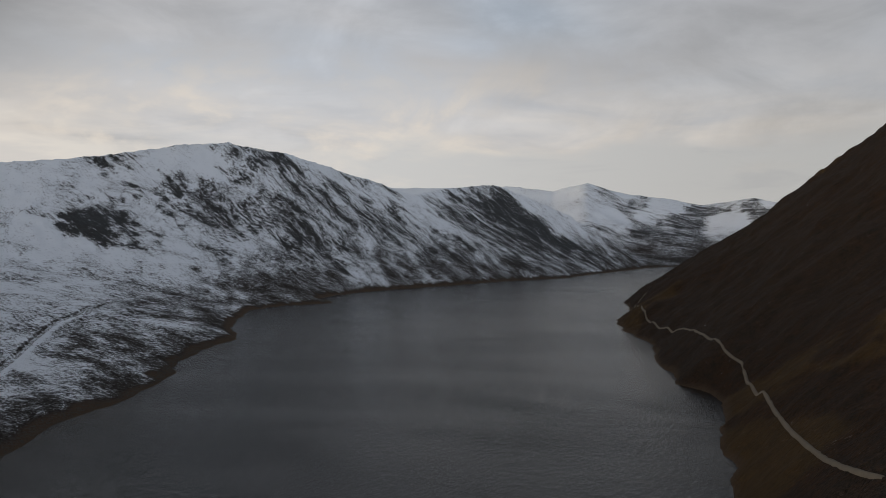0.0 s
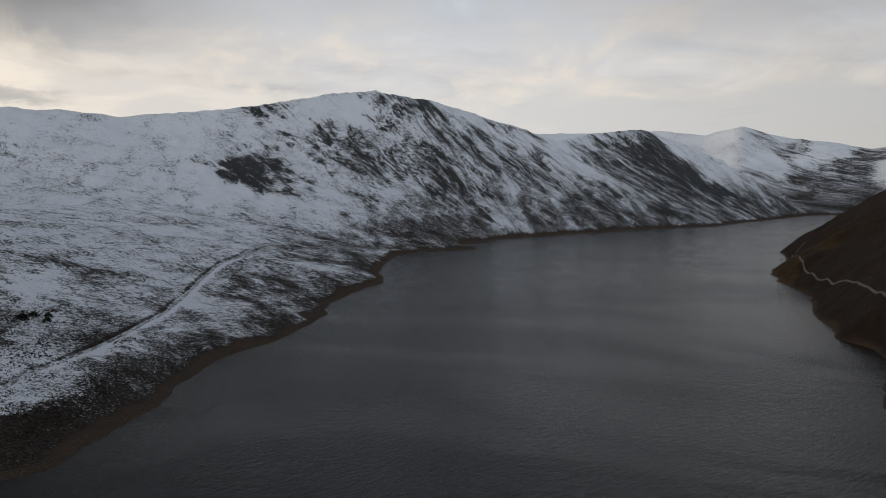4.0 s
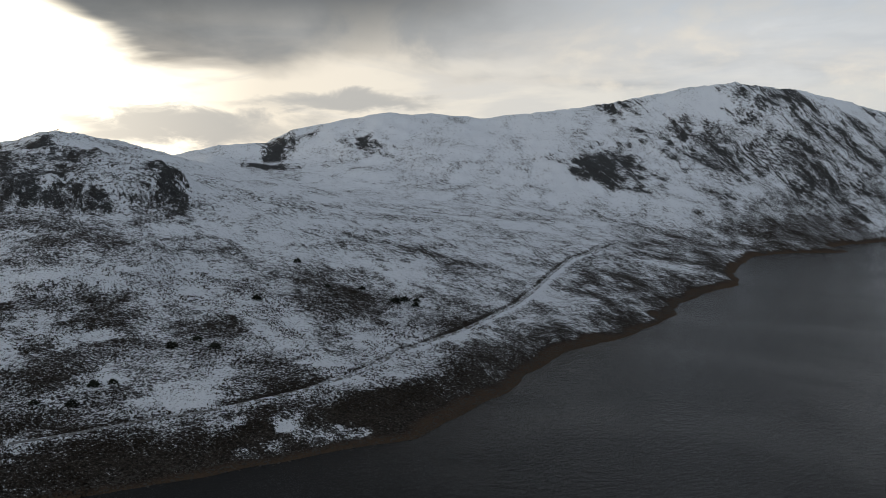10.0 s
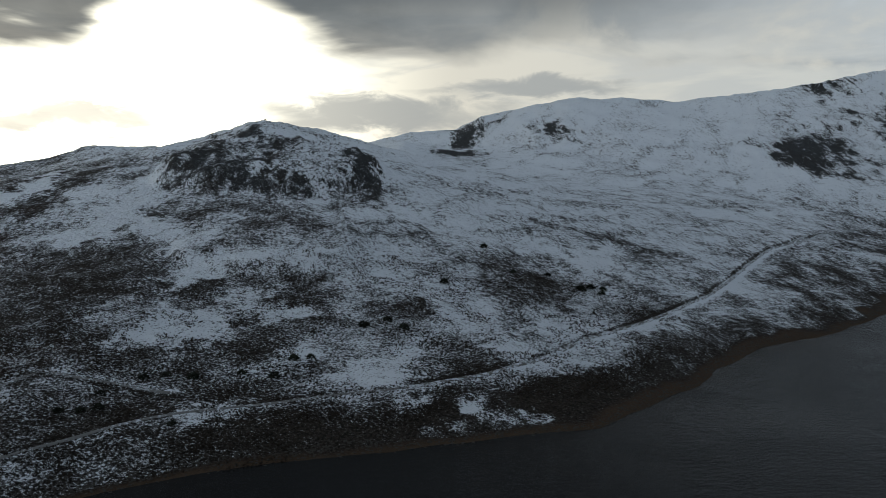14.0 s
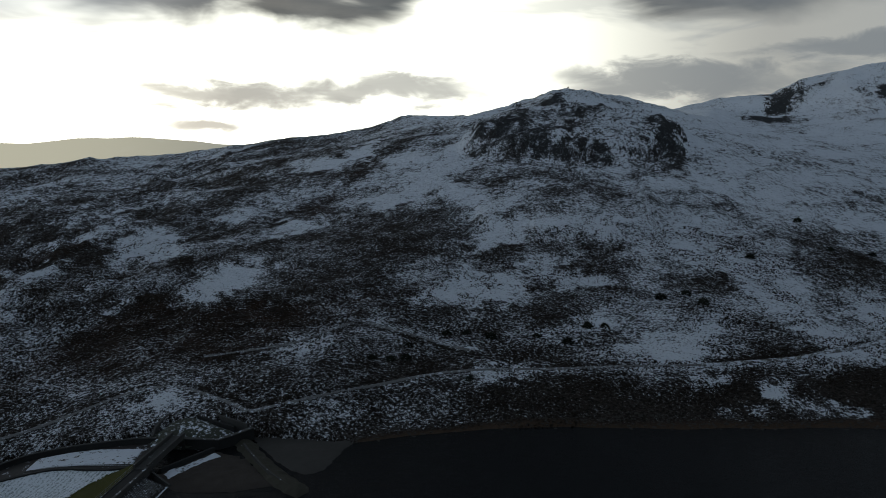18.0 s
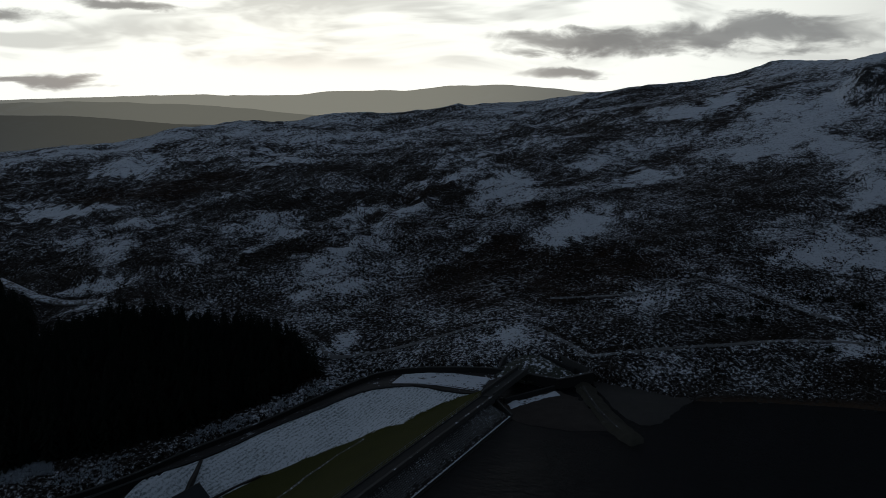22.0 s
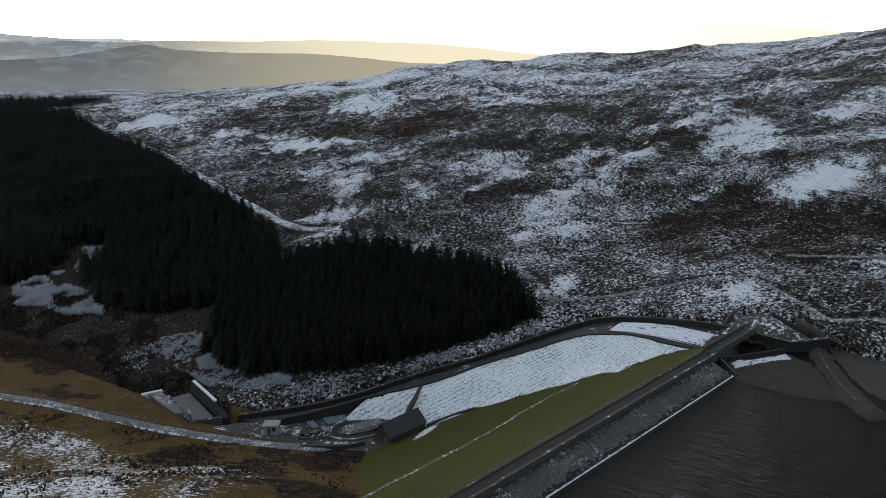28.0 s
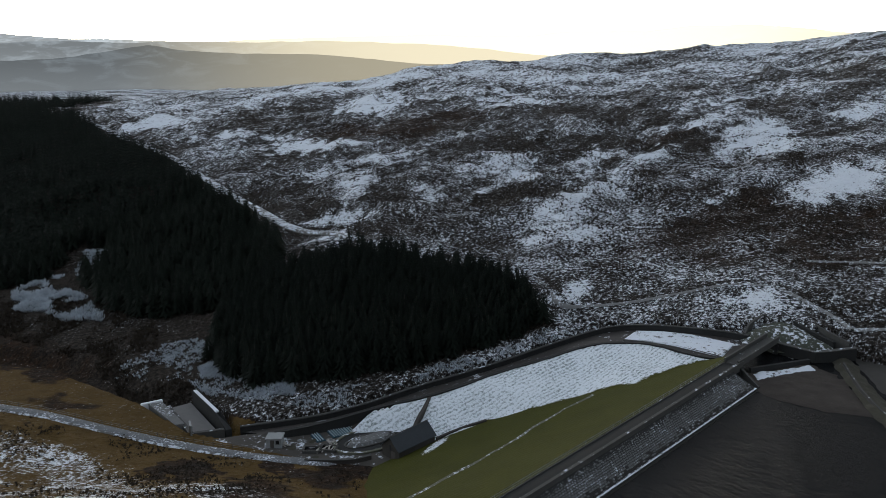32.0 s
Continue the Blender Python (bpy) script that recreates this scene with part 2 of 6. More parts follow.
    grain = n.math("ADD", grain, n.math("MULTIPLY", n.math("SUBTRACT", n.noise(at, 0.035, 6.0, 0.72, 0.6), 0.5), 0.14))
    grain = n.math("ADD", n.math("MULTIPLY", n.math("SUBTRACT", grain, 0.5), n.math("SUBTRACT", 2.1, n.math("MULTIPLY", steep, 0.5))), 0.5)
    bare = n.math("ADD", n.math("MULTIPLY", n.math("SUBTRACT", 1.0, cover), 0.50), 0.27)
    over = n.math("SUBTRACT", grain, bare)
    lie = n.math("ADD", n.math("MULTIPLY", n.step(over, -0.14, -0.02), 0.16), n.math("MULTIPLY", n.step(over, -0.02, 0.02), 0.84))
    lie = n.math("MULTIPLY", lie, n.math("SUBTRACT", 1.0, rocky))
    lie = n.math("MULTIPLY", lie, n.math("SUBTRACT", 1.0, beach))
    white = n.mix(n.math("ADD", n.math("MULTIPLY", mid, 0.5), n.math("MULTIPLY", clump, 0.5)), (0.68, 0.72, 0.78, 1), (0.88, 0.91, 0.95, 1))
    finish(n, n.mix(lie, soil, white), 0.9, n.math("ADD", n.math("ADD", clump, n.math("MULTIPLY", tuft, 0.4)), n.math("MULTIPLY", n.noise(at, 0.3, 2.0, 0.5, 0.6), 3.2)), 0.0, 0.9, 0.7, **{"Specular IOR Level": 0.06})
    return m


def water_material():
    m, n = material("loch_water")
    at = n.add("ShaderNodeNewGeometry").outputs["Position"]
    flat = n.vec("MULTIPLY", at, (1.0, 0.45, 1.0))
    # short wavelets, their crests lying across the wind
    crest = n.add("ShaderNodeVectorMath", {0: at, 1: (0.40, 0.92, 0.0)}, operation="DOT_PRODUCT").outputs["Value"]
    onward = n.add("ShaderNodeVectorMath", {0: at, 1: (-0.92, 0.40, 0.0)}, operation="DOT_PRODUCT").outputs["Value"]
    chop = n.add("ShaderNodeCombineXYZ", {0: n.math("MULTIPLY", crest, 0.28), 1: onward, 2: 0.0}).outputs[0]
    ripple = n.math("ADD", n.math("MULTIPLY", n.noise(flat, 2.6, 4.0, 0.7), 0.4), n.math("ADD", n.math("MULTIPLY", n.noise(chop, 0.8, 3.0, 0.55, 0.4), 1.2), n.math("MULTIPLY", n.noise(flat, 0.42, 3.0), 1.4)))
    ripple = n.math("MULTIPLY", ripple, n.step(n.noise(n.vec("MULTIPLY", at, (0.35, 1.0, 1.0)), 0.010, 5.0, 0.62, 1.2), 0.40, 0.62, 0.72, 1.16))
    gust = n.noise(n.vec("MULTIPLY", at, (0.4, 1.0, 1.0)), 0.012, 4.0, 0.6, 0.6)
    rough = n.step(gust, 0.35, 0.7, 0.12, 0.19)
    colour = n.mix(gust, (0.006, 0.0065, 0.0075, 1), (0.011, 0.0115, 0.012, 1))
    finish(n, colour, rough, ripple, 0.0, 1.0, 0.34, **{"IOR": 1.333, "Specular IOR Level": 0.145})
    return m


def needle_material():
    m, n = material("spruce_needles")
    at = n.add("ShaderNodeNewGeometry").outputs["Position"]
    each = n.add("ShaderNodeObjectInfo").outputs["Random"]
    tone = n.math("ADD", n.math("MULTIPLY", n.noise(at, 0.35, 3.0), 0.7), n.math("MULTIPLY", each, 0.3))
    col = n.mix(tone, (0.003, 0.005, 0.004, 1), (0.013, 0.018, 0.012, 1))
    finish(n, col, 0.8, n.noise(at, 4.0, 3.0), 0.0, 0.6, 0.2, **{"Specular IOR Level": 0.1})
    return m


NEEDLES = needle_material()
BARK = plain("bark", (0.05, 0.04, 0.03), 0.9, 6.0)
GRIT = plain("snowy_gravel", (0.15, 0.145, 0.135), 0.9, 1.2, 0.3, 0.4, snow=0.36)
EARTH = plain("bare_gravel", (0.15, 0.125, 0.095), 0.9, 2.0, 0.3, 0.4)
CONCRETE = plain("old_concrete", (0.080, 0.078, 0.073), 0.85, 1.2, 0.4, 0.35, snow=0.22)
DARK_WALL = plain("wet_masonry", (0.032, 0.032, 0.031), 0.8, 1.5, 0.4, 0.4)
STONE = plain("pitching_stone", (0.15, 0.15, 0.147), 0.85, 3.0, 0.6, 0.5, snow=0.24)
SLATE = plain("slate", (0.045, 0.05, 0.055), 0.6, 2.5, 0.3, 0.3)
RUBBLE = plain("rubble_wall", (0.06, 0.054, 0.048), 0.9, 2.0, 0.45, 0.5)
LYING_SNOW = plain("lying_snow", (0.80, 0.83, 0.87), 0.8, 1.0, 0.12, 0.5, distance=0.15)
WHITE_PAINT = plain("white_render", (0.30, 0.31, 0.31), 0.8, 2.0, 0.2, 0.2)
PALE = plain("pale_plastic", (0.34, 0.42, 0.46), 0.5, 2.0, 0.15, 0.1)
BLUE = plain("blue_sheet", (0.02, 0.06, 0.085), 0.5, 2.0, 0.2, 0.1)
PATCHY_SNOW = plain("patchy_snow", (0.10, 0.098, 0.092), 0.85, 1.4, 0.3, 0.4, snow=0.47)
YARD = plain("muddy_gravel", (0.075, 0.068, 0.060), 0.9, 0.9, 0.45, 0.5, snow=0.25)
TIMBER = plain("grey_timber", (0.10, 0.09, 0.08), 0.9, 8.0, 0.3, 0.4)
PLANK = plain("pale_planks", (0.34, 0.32, 0.29), 0.9, 6.0, 0.35, 0.4)
STEEL = plain("galvanised_steel", (0.25, 0.26, 0.27), 0.5, 5.0, 0.2, 0.1, metal=0.7)
MUD = plain("wet_mud", (0.058, 0.054, 0.048), 0.75, 0.9, 0.5, 0.5)
STONY = plain("stony_bed", (0.055, 0.046, 0.039), 0.85, 2.2, 0.6, 0.8, distance=0.2)
BANK = plain("bank_rubble", (0.06, 0.056, 0.042), 0.9, 1.8, 0.6, 0.8, snow=0.10, distance=0.2)
MOUND = plain("frosted_turf", (0.060, 0.064, 0.050), 0.9, 1.6, 0.5, 0.5, snow=0.27)
BERM = plain("trodden_path", (0.13, 0.13, 0.10), 0.9, 2.0, 0.4, 0.4, snow=0.29)
CHANNEL = plain("wet_channel", (0.045, 0.040, 0.037), 0.7, 1.0, 0.5, 0.4, snow=0.19)
BASIN = plain("basin_concrete", (0.16, 0.155, 0.15), 0.85, 0.8, 0.3, 0.3)
TAR = plain("worn_tarmac", (0.15, 0.155, 0.16), 0.85, 3.5, 0.35, 0.3, snow=0.26)
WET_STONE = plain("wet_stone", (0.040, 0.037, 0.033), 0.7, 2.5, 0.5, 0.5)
PACKED = plain("packed_snow", (0.21, 0.21, 0.205), 0.9, 1.6, 0.35, 0.4, snow=0.27)
GLASS_DARK = plain("dark_opening", (0.012, 0.012, 0.013), 0.3, 2.0, 0.2, 0.1)
MOOR, WATER = moor_material(), water_material()
# ---------------------------------------------------------------- the lie of the land
# Feet of the western hills: loch shore, spillway edge, river bank (x, y, z)
WEST_FOOT = [(60, 3125, 0), (-77, 2870, 0), (-201, 2213, 0), (-241, 1949, 0), (-340, 1776, 0), (-408, 1561, 0), (-469, 1404, 0),
             (-500, 1262, 0), (-497, 1123, 0), (-440, 1062, 0), (-484, 991, 0), (-488, 914, 0), (-420, 751, 0), (-351, 635, 0),
             (-347, 594, 0), (-320, 500, 0), (-294, 452, 0), (-274, 383, 0), (-263, 316, 0), (-245, 270, 0), (-226, 232, 0),
             (-213, 196, 0), (-202, 170, 0), (-209, 147, 0), (-212, 120, 0), (-217, 97, 0), (-222, 74, 0), (-224, 50, 0),
             (-222, 26, 0), (-218, 8, 0)]
SPILL_FOOT = [(-222, -2, 2), (-226, -12, 4), (-232, -22, 5), (-236, -32, 5), (-230, -44, 2.5), (-228, -54, 1.8), (-228.5, -64, 0.9),
              (-228.5, -74, -1), (-227, -80, -2.3), (-222, -87, -4.4), (-209, -98.6, -8.2), (-196, -110, -11.3), (-183, -120.5, -13.5),
              (-168, -129, -14.9), (-160, -135.5, -15.6), (-149, -146.5, -16.2), (-152, -153, -16.3), (-158, -168, -16.8), (-166, -230, -20), (-150, -330, -26), (-130, -600, -40), (-150, -1100, -75), (-200, -2500, -150),
              (-200, -6000, -170)]
EAST_FOOT = [(120, 3000, 0), (40, 2300, 0), (-39, 1452, 0), (-64, 1226, 0), (-48, 982, 0), (-56, 861, 0), (-14, 668, 0), (-10, 589, 0),
             (2, 497, 0), (17, 473, 0), (25, 442, 0), (19, 350, 0), (21, 316, 0), (17, 279, 0), (10, 200, 0), (0, 100, 0),
             (-20, 0, 0), (-50, -50, 0), (-68, -64, 1), (-78, -72, 2.5), (-118, -84, -6), (-140, -97, -14), (-149, -106, -16.5),
             (-146, -128, -17), (-140.6, -155, -16.9), (-146.4, -178.4, -17.2), (-154, -230, -20), (-120, -330, -25), (-90, -600, -39),
             (-100, -1100, -74), (-150, -2500, -150), (-150, -6000, -170)]
# Crest lines (x, y, z)
WEST_CREST = [(-164, 2845, 62), (-234, 2790, 117), (-335, 2730, 180), (-436, 2664, 224), (-523, 2547, 262), (-620, 2380, 240),
              (-640, 2060, 203), (-722, 1910, 237), (-770, 1810, 257), (-800, 1660, 274), (-815, 1500, 271), (-837, 1480, 277),
              (-880, 1410, 268), (-922, 1330, 252), (-1000, 1190, 219), (-1090, 1060, 202), (-1128, 1003, 209), (-1180, 920, 208), (-1217, 876, 200),
              (-1260, 780, 180), (-1282, 735, 156), (-1300, 665, 149), (-1315, 600, 132), (-1180, 590, 130), (-900, 440, 100), (-720, 322, 108),
              (-690, 262, 119), (-672, 210, 123), (-705, 170, 110), (-760, 160, 102), (-836, 150, 105), (-893, 108, 105),
              (-898, 60, 92), (-900, -6, 84), (-946, -83, 75), (-935, -165, 66), (-877, -206, 65), (-857, -275, 54),
              (-838, -328, 52), (-770, -359, 46), (-753, -395, 49), (-729, -437, 44), (-691, -495, 31), (-682, -587, 24),
              (-660, -683, 17), (-643, -766, 2), (-600, -920, -5), (-560, -1500, -40), (-600, -6000, -120)]
EAST_CREST = [(260, 2950, 120), (170, 2000, 130), (97, 1497, 52), (149, 1291, 118), (181, 1186, 154), (206, 1131, 193), (234, 1075, 212),
              (300, 950, 275), (380, 700, 330), (430, 400, 330), (420, 0, 300), (420, -400, 200), (520, -1100, 60), (600, -6000, -60)]

# Outlines of the woods (x, y)
PLANTATION = [(-172, -180), (-164, -152), (-181, -132), (-200, -115), (-215, -102), (-224, -95), (-233, -104), (-244, -125), (-249, -165), (-244, -196), (-228, -206), (-200, -200)]
BIG_WOOD = [(-532, -757), (-482, -640), (-383, -446), (-327, -345), (-300, -298), (-258, -224), (-243, -211), (-218, -201), (-203, -207), (-195, -214), (-191, -228), (-190, -246),
            (-197, -258), (-208, -284), (-226, -284), (-240, -304), (-228, -314), (-207, -300), (-197, -306), (-188, -320), (-165, -420), (-160, -700), (-300, -1000)]
FAR_WOOD = [(-560, -780), (-655, -800), (-760, -1000), (-830, -1250), (-640, -1400), (-420, -1000), (-490, -860)]


# Lines of the tracks (x, y)
SHORE_TRACK = [(-520, 700), (-455, 580), (-500, 649), (-455, 571), (-440, 531), (-404, 471), (-365, 411), (-331, 353), (-318, 322), (-299, 280), (-279, 229), (-258, 186), (-251, 159), (-251, 157), (-250, 125)]
LOW_TRACK = [(-250, 125), (-253, 106), (-257, 73), (-259, 51), (-255, 32), (-245, 11), (-239, -2), (-233, -17)]
SPILL_TRACK = [(-233, -17), (-241, -24), (-249, -33), (-253, -40), (-252, -52), (-245, -66), (-238, -81), (-233, -95), (-239, -101), (-247, -109)]
HILL_PATH = [(-277, -34), (-280, -19), (-284, -5), (-296, 8), (-302, 18), (-295, 28), (-288, 37), (-281, 45), (-275, 53)]
EAST_TRACK = [(-33, 1076), (-44, 1029), (-24, 788), (7, 634), (18, 559), (27, 500), (34, 477), (35, 448), (37, 345), (38, 278), (39, 235), (40, 210), (43, 196)]
FOREST_ROAD = [(-560, -800), (-541, -758), (-490, -649), (-390, -446), (-334, -341), (-311, -298), (-281, -244), (-270, -208), (-262, -190)]


def nearest(x, y, line, power=5.0):
    """Distance to a line, and the line's smoothed height there."""
    num, den, least = np.zeros_like(x), np.zeros_like(x), np.full_like(x, 1e18)
    for (ax, ay, az), (bx, by, bz) in zip(line[:-1], line[1:]):
        dx, dy = bx - ax, by - ay
        k = np.clip(((x - ax) * dx + (y - ay) * dy) / (dx * dx + dy * dy), 0, 1)
        d2 = (x - ax - k * dx) ** 2 + (y - ay - k * dy) ** 2
        w = (d2 + 4.0) ** (-power / 2)
        num += w * (az + k * (bz - az))
        den += w
        np.minimum(least, d2, out=least)
    return np.sqrt(least), num / den


def inside(x, y, poly):
    hit = np.zeros(x.shape, bool)
    for (x1, y1, *_), (x2, y2, *_) in zip(poly, poly[1:] + poly[:1]):
        if y1 != y2:
            hit ^= ((y1 > y) != (y2 > y)) & (x < (x2 - x1) * (y - y1) / (y2 - y1) + x1)
    return hit


def beside_tracks(x, y):
    """Distance to the nearest track, and on which side of it (above 0: to the right of its way)."""
    least, side = np.full(x.shape, 99.0), np.zeros(x.shape)
    for line in (SHORE_TRACK, LOW_TRACK, SPILL_TRACK, HILL_PATH, EAST_TRACK, FOREST_ROAD):
        for (ax, ay), (bx, by) in zip(line[:-1], line[1:]):
            box = (x > min(ax, bx) - 14) & (x < max(ax, bx) + 14) & (y > min(ay, by) - 14) & (y < max(ay, by) + 14)
            if not box.any():
                continue
            px, py, dx, dy = x[box] - ax, y[box] - ay, bx - ax, by - ay
            k = np.clip((px * dx + py * dy) / (dx * dx + dy * dy), 0, 1)
            d = np.hypot(px - k * dx, py - k * dy)
            closer = d < least[box]
            side[box] = np.where(closer, np.sign(px * dy - py * dx), side[box])
            least[box] = np.minimum(least[box], d)
    return least, side


def lattice(x, y, seed):
    """Smooth value noise in 0..1."""
    xi, yi = np.floor(x).astype(np.int64), np.floor(y).astype(np.int64)
    fx, fy = x - xi, y - yi
    fx, fy = fx * fx * (3 - 2 * fx), fy * fy * (3 - 2 * fy)

    def corner(a, b):
        n = (a * 374761393 + b * 668265263 + seed * 974711) & 0x7FFFFFFF
        n = ((n ^ (n >> 13)) * 1274126177) & 0x7FFFFFFF
        return ((n ^ (n >> 16)) & 0xFFFF) / 65535.0
    low = corner(xi, yi) * (1 - fx) + corner(xi + 1, yi) * fx
    high = corner(xi, yi + 1) * (1 - fx) + corner(xi + 1, yi + 1) * fx
    return low * (1 - fy) + high * fy


def fbm(x, y, size, octaves=4, seed=1, ridged=False):
    total, amp, norm = 0.0, 1.0, 0.0
    for k in range(octaves):
        c, s = math.cos(k * 0.7), math.sin(k * 0.7)
        n = lattice((x * c - y * s) / size + 17.3 * k, (x * s + y * c) / size - 9.1 * k, seed + k)
        total += amp * (1 - abs(2 * n - 1) if ridged else n)
        norm += amp
        amp *= 0.5
        size *= 0.5
    return total / norm


WEST_LAND = WEST_FOOT + SPILL_FOOT + [(-9000, -6000, 0), (-9000, 9000, 0), (60, 9000, 0)]
EAST_LAND = EAST_FOOT + [(9000, -6000, 0), (9000, 9000, 0), (120, 9000, 0)]
WEST_BEHIND = WEST_CREST + [(-9000, -6000, 0), (-9000, 9000, 0), (-164, 9000, 0)]
EAST_BEHIND = EAST_CREST + [(9000, -6000, 0), (9000, 9000, 0), (260, 9000, 0)]


def land(x, y, rough=True):
    """Height of the ground; also how far up its slope a place lies (0 foot, 1 crest), and its distance from the foot."""
    x, y = np.asarray(x, float), np.asarray(y, float)
    px, py = x, y
    if rough:
        sway = np.clip((y - 30) / 60, 0, 1) * np.clip(np.hypot(x, y) / 300, 0.5, 3) * 5
        x, y = x + (fbm(px, py, 20, 4, 71) - 0.5) * sway, y + (fbm(px, py, 20, 4, 73) - 0.5) * sway
    west, east = inside(x, y, WEST_LAND), inside(x, y, EAST_LAND)
    fd, fz = nearest(x, y, WEST_FOOT + SPILL_FOOT)
    cd, cz = nearest(x, y, WEST_CREST, 4.0)
    ed, ez = nearest(x, y, EAST_FOOT)
    gd, gz = nearest(x, y, EAST_CREST, 4.0)
    u = fd / (fd + cd + 1e-6)
    v = ed / (ed + gd + 1e-6)
    bank = np.minimum(fd * 0.12, 3.0)
    zw = fz + bank + (cz - fz - 3) * u ** 1.2
    back = inside(x, y, WEST_BEHIND)
    zb = cz - 0.10 * cd - 20 * (1 - np.exp(-cd / 150))
    zb = np.maximum(zb, np.minimum(cz - 10, -170 + 30 * fbm(x, y, 900, 2, 31)))
    zw = np.where(back, zb, zw)
    ze = ez + np.minimum(ed * 0.12, 3.0) + (gz - ez - 3) * v ** np.where(y < -30, 1.6, 0.95)
    eback = inside(x, y, EAST_BEHIND)
    ze = np.where(eback, gz - 0.15 * gd, ze)
    wfoot, efoot = 1 / (fd + 1) ** 2, 1 / (ed + 1) ** 2
    floor = (fz * wfoot + ez * efoot) / (wfoot + efoot)
    near = np.minimum(fd, ed)
    across = 0.239 * x + 0.971 * y                      # the dam's own axis, towards the loch
    face = np.maximum(2.7 + (across + 88.3) / 2.55, -17.5)
    floor = np.where(across > -80, -np.minimum(0.10 * near, 9.0), np.minimum(floor, face) - np.clip(near * 1.0, 0.5, 4.0))
    z = np.where(west, zw, np.where(east, ze, floor))
    up = np.where(west, np.where(back, 1.0, u), np.where(east, v, 0.0))
    shore = np.where(west, fd, np.where(east, ed, -near))
    if rough:
        calm = np.clip((beside_tracks(px, py)[0] - 2.5) / 9, 0.06, 1)
        grow = np.clip(shore / 90, 0, 1)
        z = z + grow * ((fbm(x, y, 160, 3, 3) - 0.5) * 9 * np.clip(up * 2, 0.2, 1) + (fbm(x, y, 34, 3, 9) - 0.5) * 4.0 * np.sqrt(calm)
                        + (fbm(x, y, 9, 2, 21) - 0.5) * 1.3 * calm)
        z = z + np.clip(shore / 12, 0, 1) * (fbm(x, y, 5, 2, 5) - 0.5) * 0.5 * calm
        # hummocks and gullies of the southern moor, and the steep-sided knoll
        south = np.clip((40 - y) / 120, 0, 1) * np.clip((shore - 30) / 80, 0, 1) * west
        z = z + south * ((fbm(x, y, 46, 3, 25, True) - 0.6) * 11 * np.sqrt(calm) + (fbm(x, y, 13, 3, 27, True) - 0.6) * 4.2 * calm) * np.clip((1.05 - up) * 4, 0.3, 1)
        knoll = np.sqrt(((x + 560) / 56) ** 2 + ((y - 185) / 84) ** 2) + (fbm(x, y, 30, 3, 29) - 0.5) * 0.35
        k = np.clip((1.0 - knoll) / 0.28, 0, 1)
        craggy = fbm(x, y, 17, 4, 33, True)
        z = z + 12 * k * k * (3 - 2 * k) + 7 * (craggy - 0.6) * np.clip((1.25 - knoll) / 0.4, 0, 1)
        lobe = np.sqrt(((x + 418) / 46) ** 2 + ((y - 138) / 58) ** 2) + (fbm(x, y, 22, 3, 37) - 0.5) * 0.5
        k = np.clip((1.0 - lobe) / 0.35, 0, 1)
        z = z + 5 * k * k * (3 - 2 * k) + 2.5 * (craggy - 0.6) * np.clip((1.2 - lobe) / 0.4, 0, 1)
        z = z + np.where(east & (y > 60), (fbm(x, y, 50, 4, 35, True) - 0.66) * 10 * np.clip(shore / 60, 0, 1), 0)
    return z, up, shore

# ---------------------------------------------------------------- ground and water
def mesh_from(name, verts, faces, mat, smooth=True):
    me = bpy.data.meshes.new(name)
    me.from_pydata(verts, [], faces)
    me.materials.append(mat)
    if smooth:
        me.polygons.foreach_set("use_smooth", np.ones(len(me.polygons), bool))
    me.update()
    return me


def ground_mesh():
    turns = np.radians(np.concatenate([np.arange(-16, 150, 0.16), np.arange(150, 344, 2.0)]))
    reach = np.concatenate([np.geomspace(45, 150, 40), np.geomspace(151, 600, 230), np.geomspace(603, 4950, 300)])
    a, r = np.meshgrid(turns, reach)
    x, y = -np.sin(a) * r, np.cos(a) * r
    z, up, shore = land(x, y)
    rows, cols = x.shape
    me = bpy.data.meshes.new("ground")
    me.vertices.add(rows * cols)
    me.vertices.foreach_set("co", np.stack([x, y, z], -1).ravel())
    i = np.arange(rows - 1)[:, None] * cols
    j = np.arange(cols)[None]
    k = (j + 1) % cols
    quads = np.stack([i + j, i + k, i + cols + k, i + cols + j], -1).reshape(-1, 4)
    me.loops.add(quads.size)
    me.loops.foreach_set("vertex_index", quads.ravel())
    me.polygons.add(len(quads))
    me.polygons.foreach_set("loop_start", np.arange(len(quads)) * 4)
    me.update(calc_edges=True)
    me.polygons.foreach_set("use_smooth", np.ones(len(quads), bool))
    for key, values in cover(x, y, z, up, shore).items():
        me.attributes.new(key, "FLOAT", "POINT").data.foreach_set("value", np.clip(values, 0, 1).ravel().astype(np.float32))
    me.materials.append(MOOR)
    return me


# Outlines (x, y) of what lies on the hillsides: lying snow, bare brown moor, dark heather and crag
SNOW_MOOR_A = [
    [(-563, -519), (-621, -543), (-544, -473), (-510, -466)],
    [(-526, -381), (-565, -404), (-571, -386), (-525, -353), (-525, -368)],
    [(-466, -549), (-472, -533), (-469, -501), (-456, -482), (-451, -503), (-443, -516)],
    [(-422, -429), (-433, -419), (-426, -381), (-428, -374), (-406, -383)],
    [(-379, -336), (-423, -368), (-429, -347), (-409, -297), (-394, -302), (-387, -326), (-377, -331)],
    [(-383, -279), (-387, -263), (-391, -240), (-372, -250)],
    [(-323, -239), (-355, -255), (-362, -249), (-353, -240), (-336, -237), (-304, -219), (-312, -231)],
    [(-343, -281), (-367, -288), (-358, -280), (-342, -276)],
    [(-342, -263), (-363, -272), (-338, -253)]]
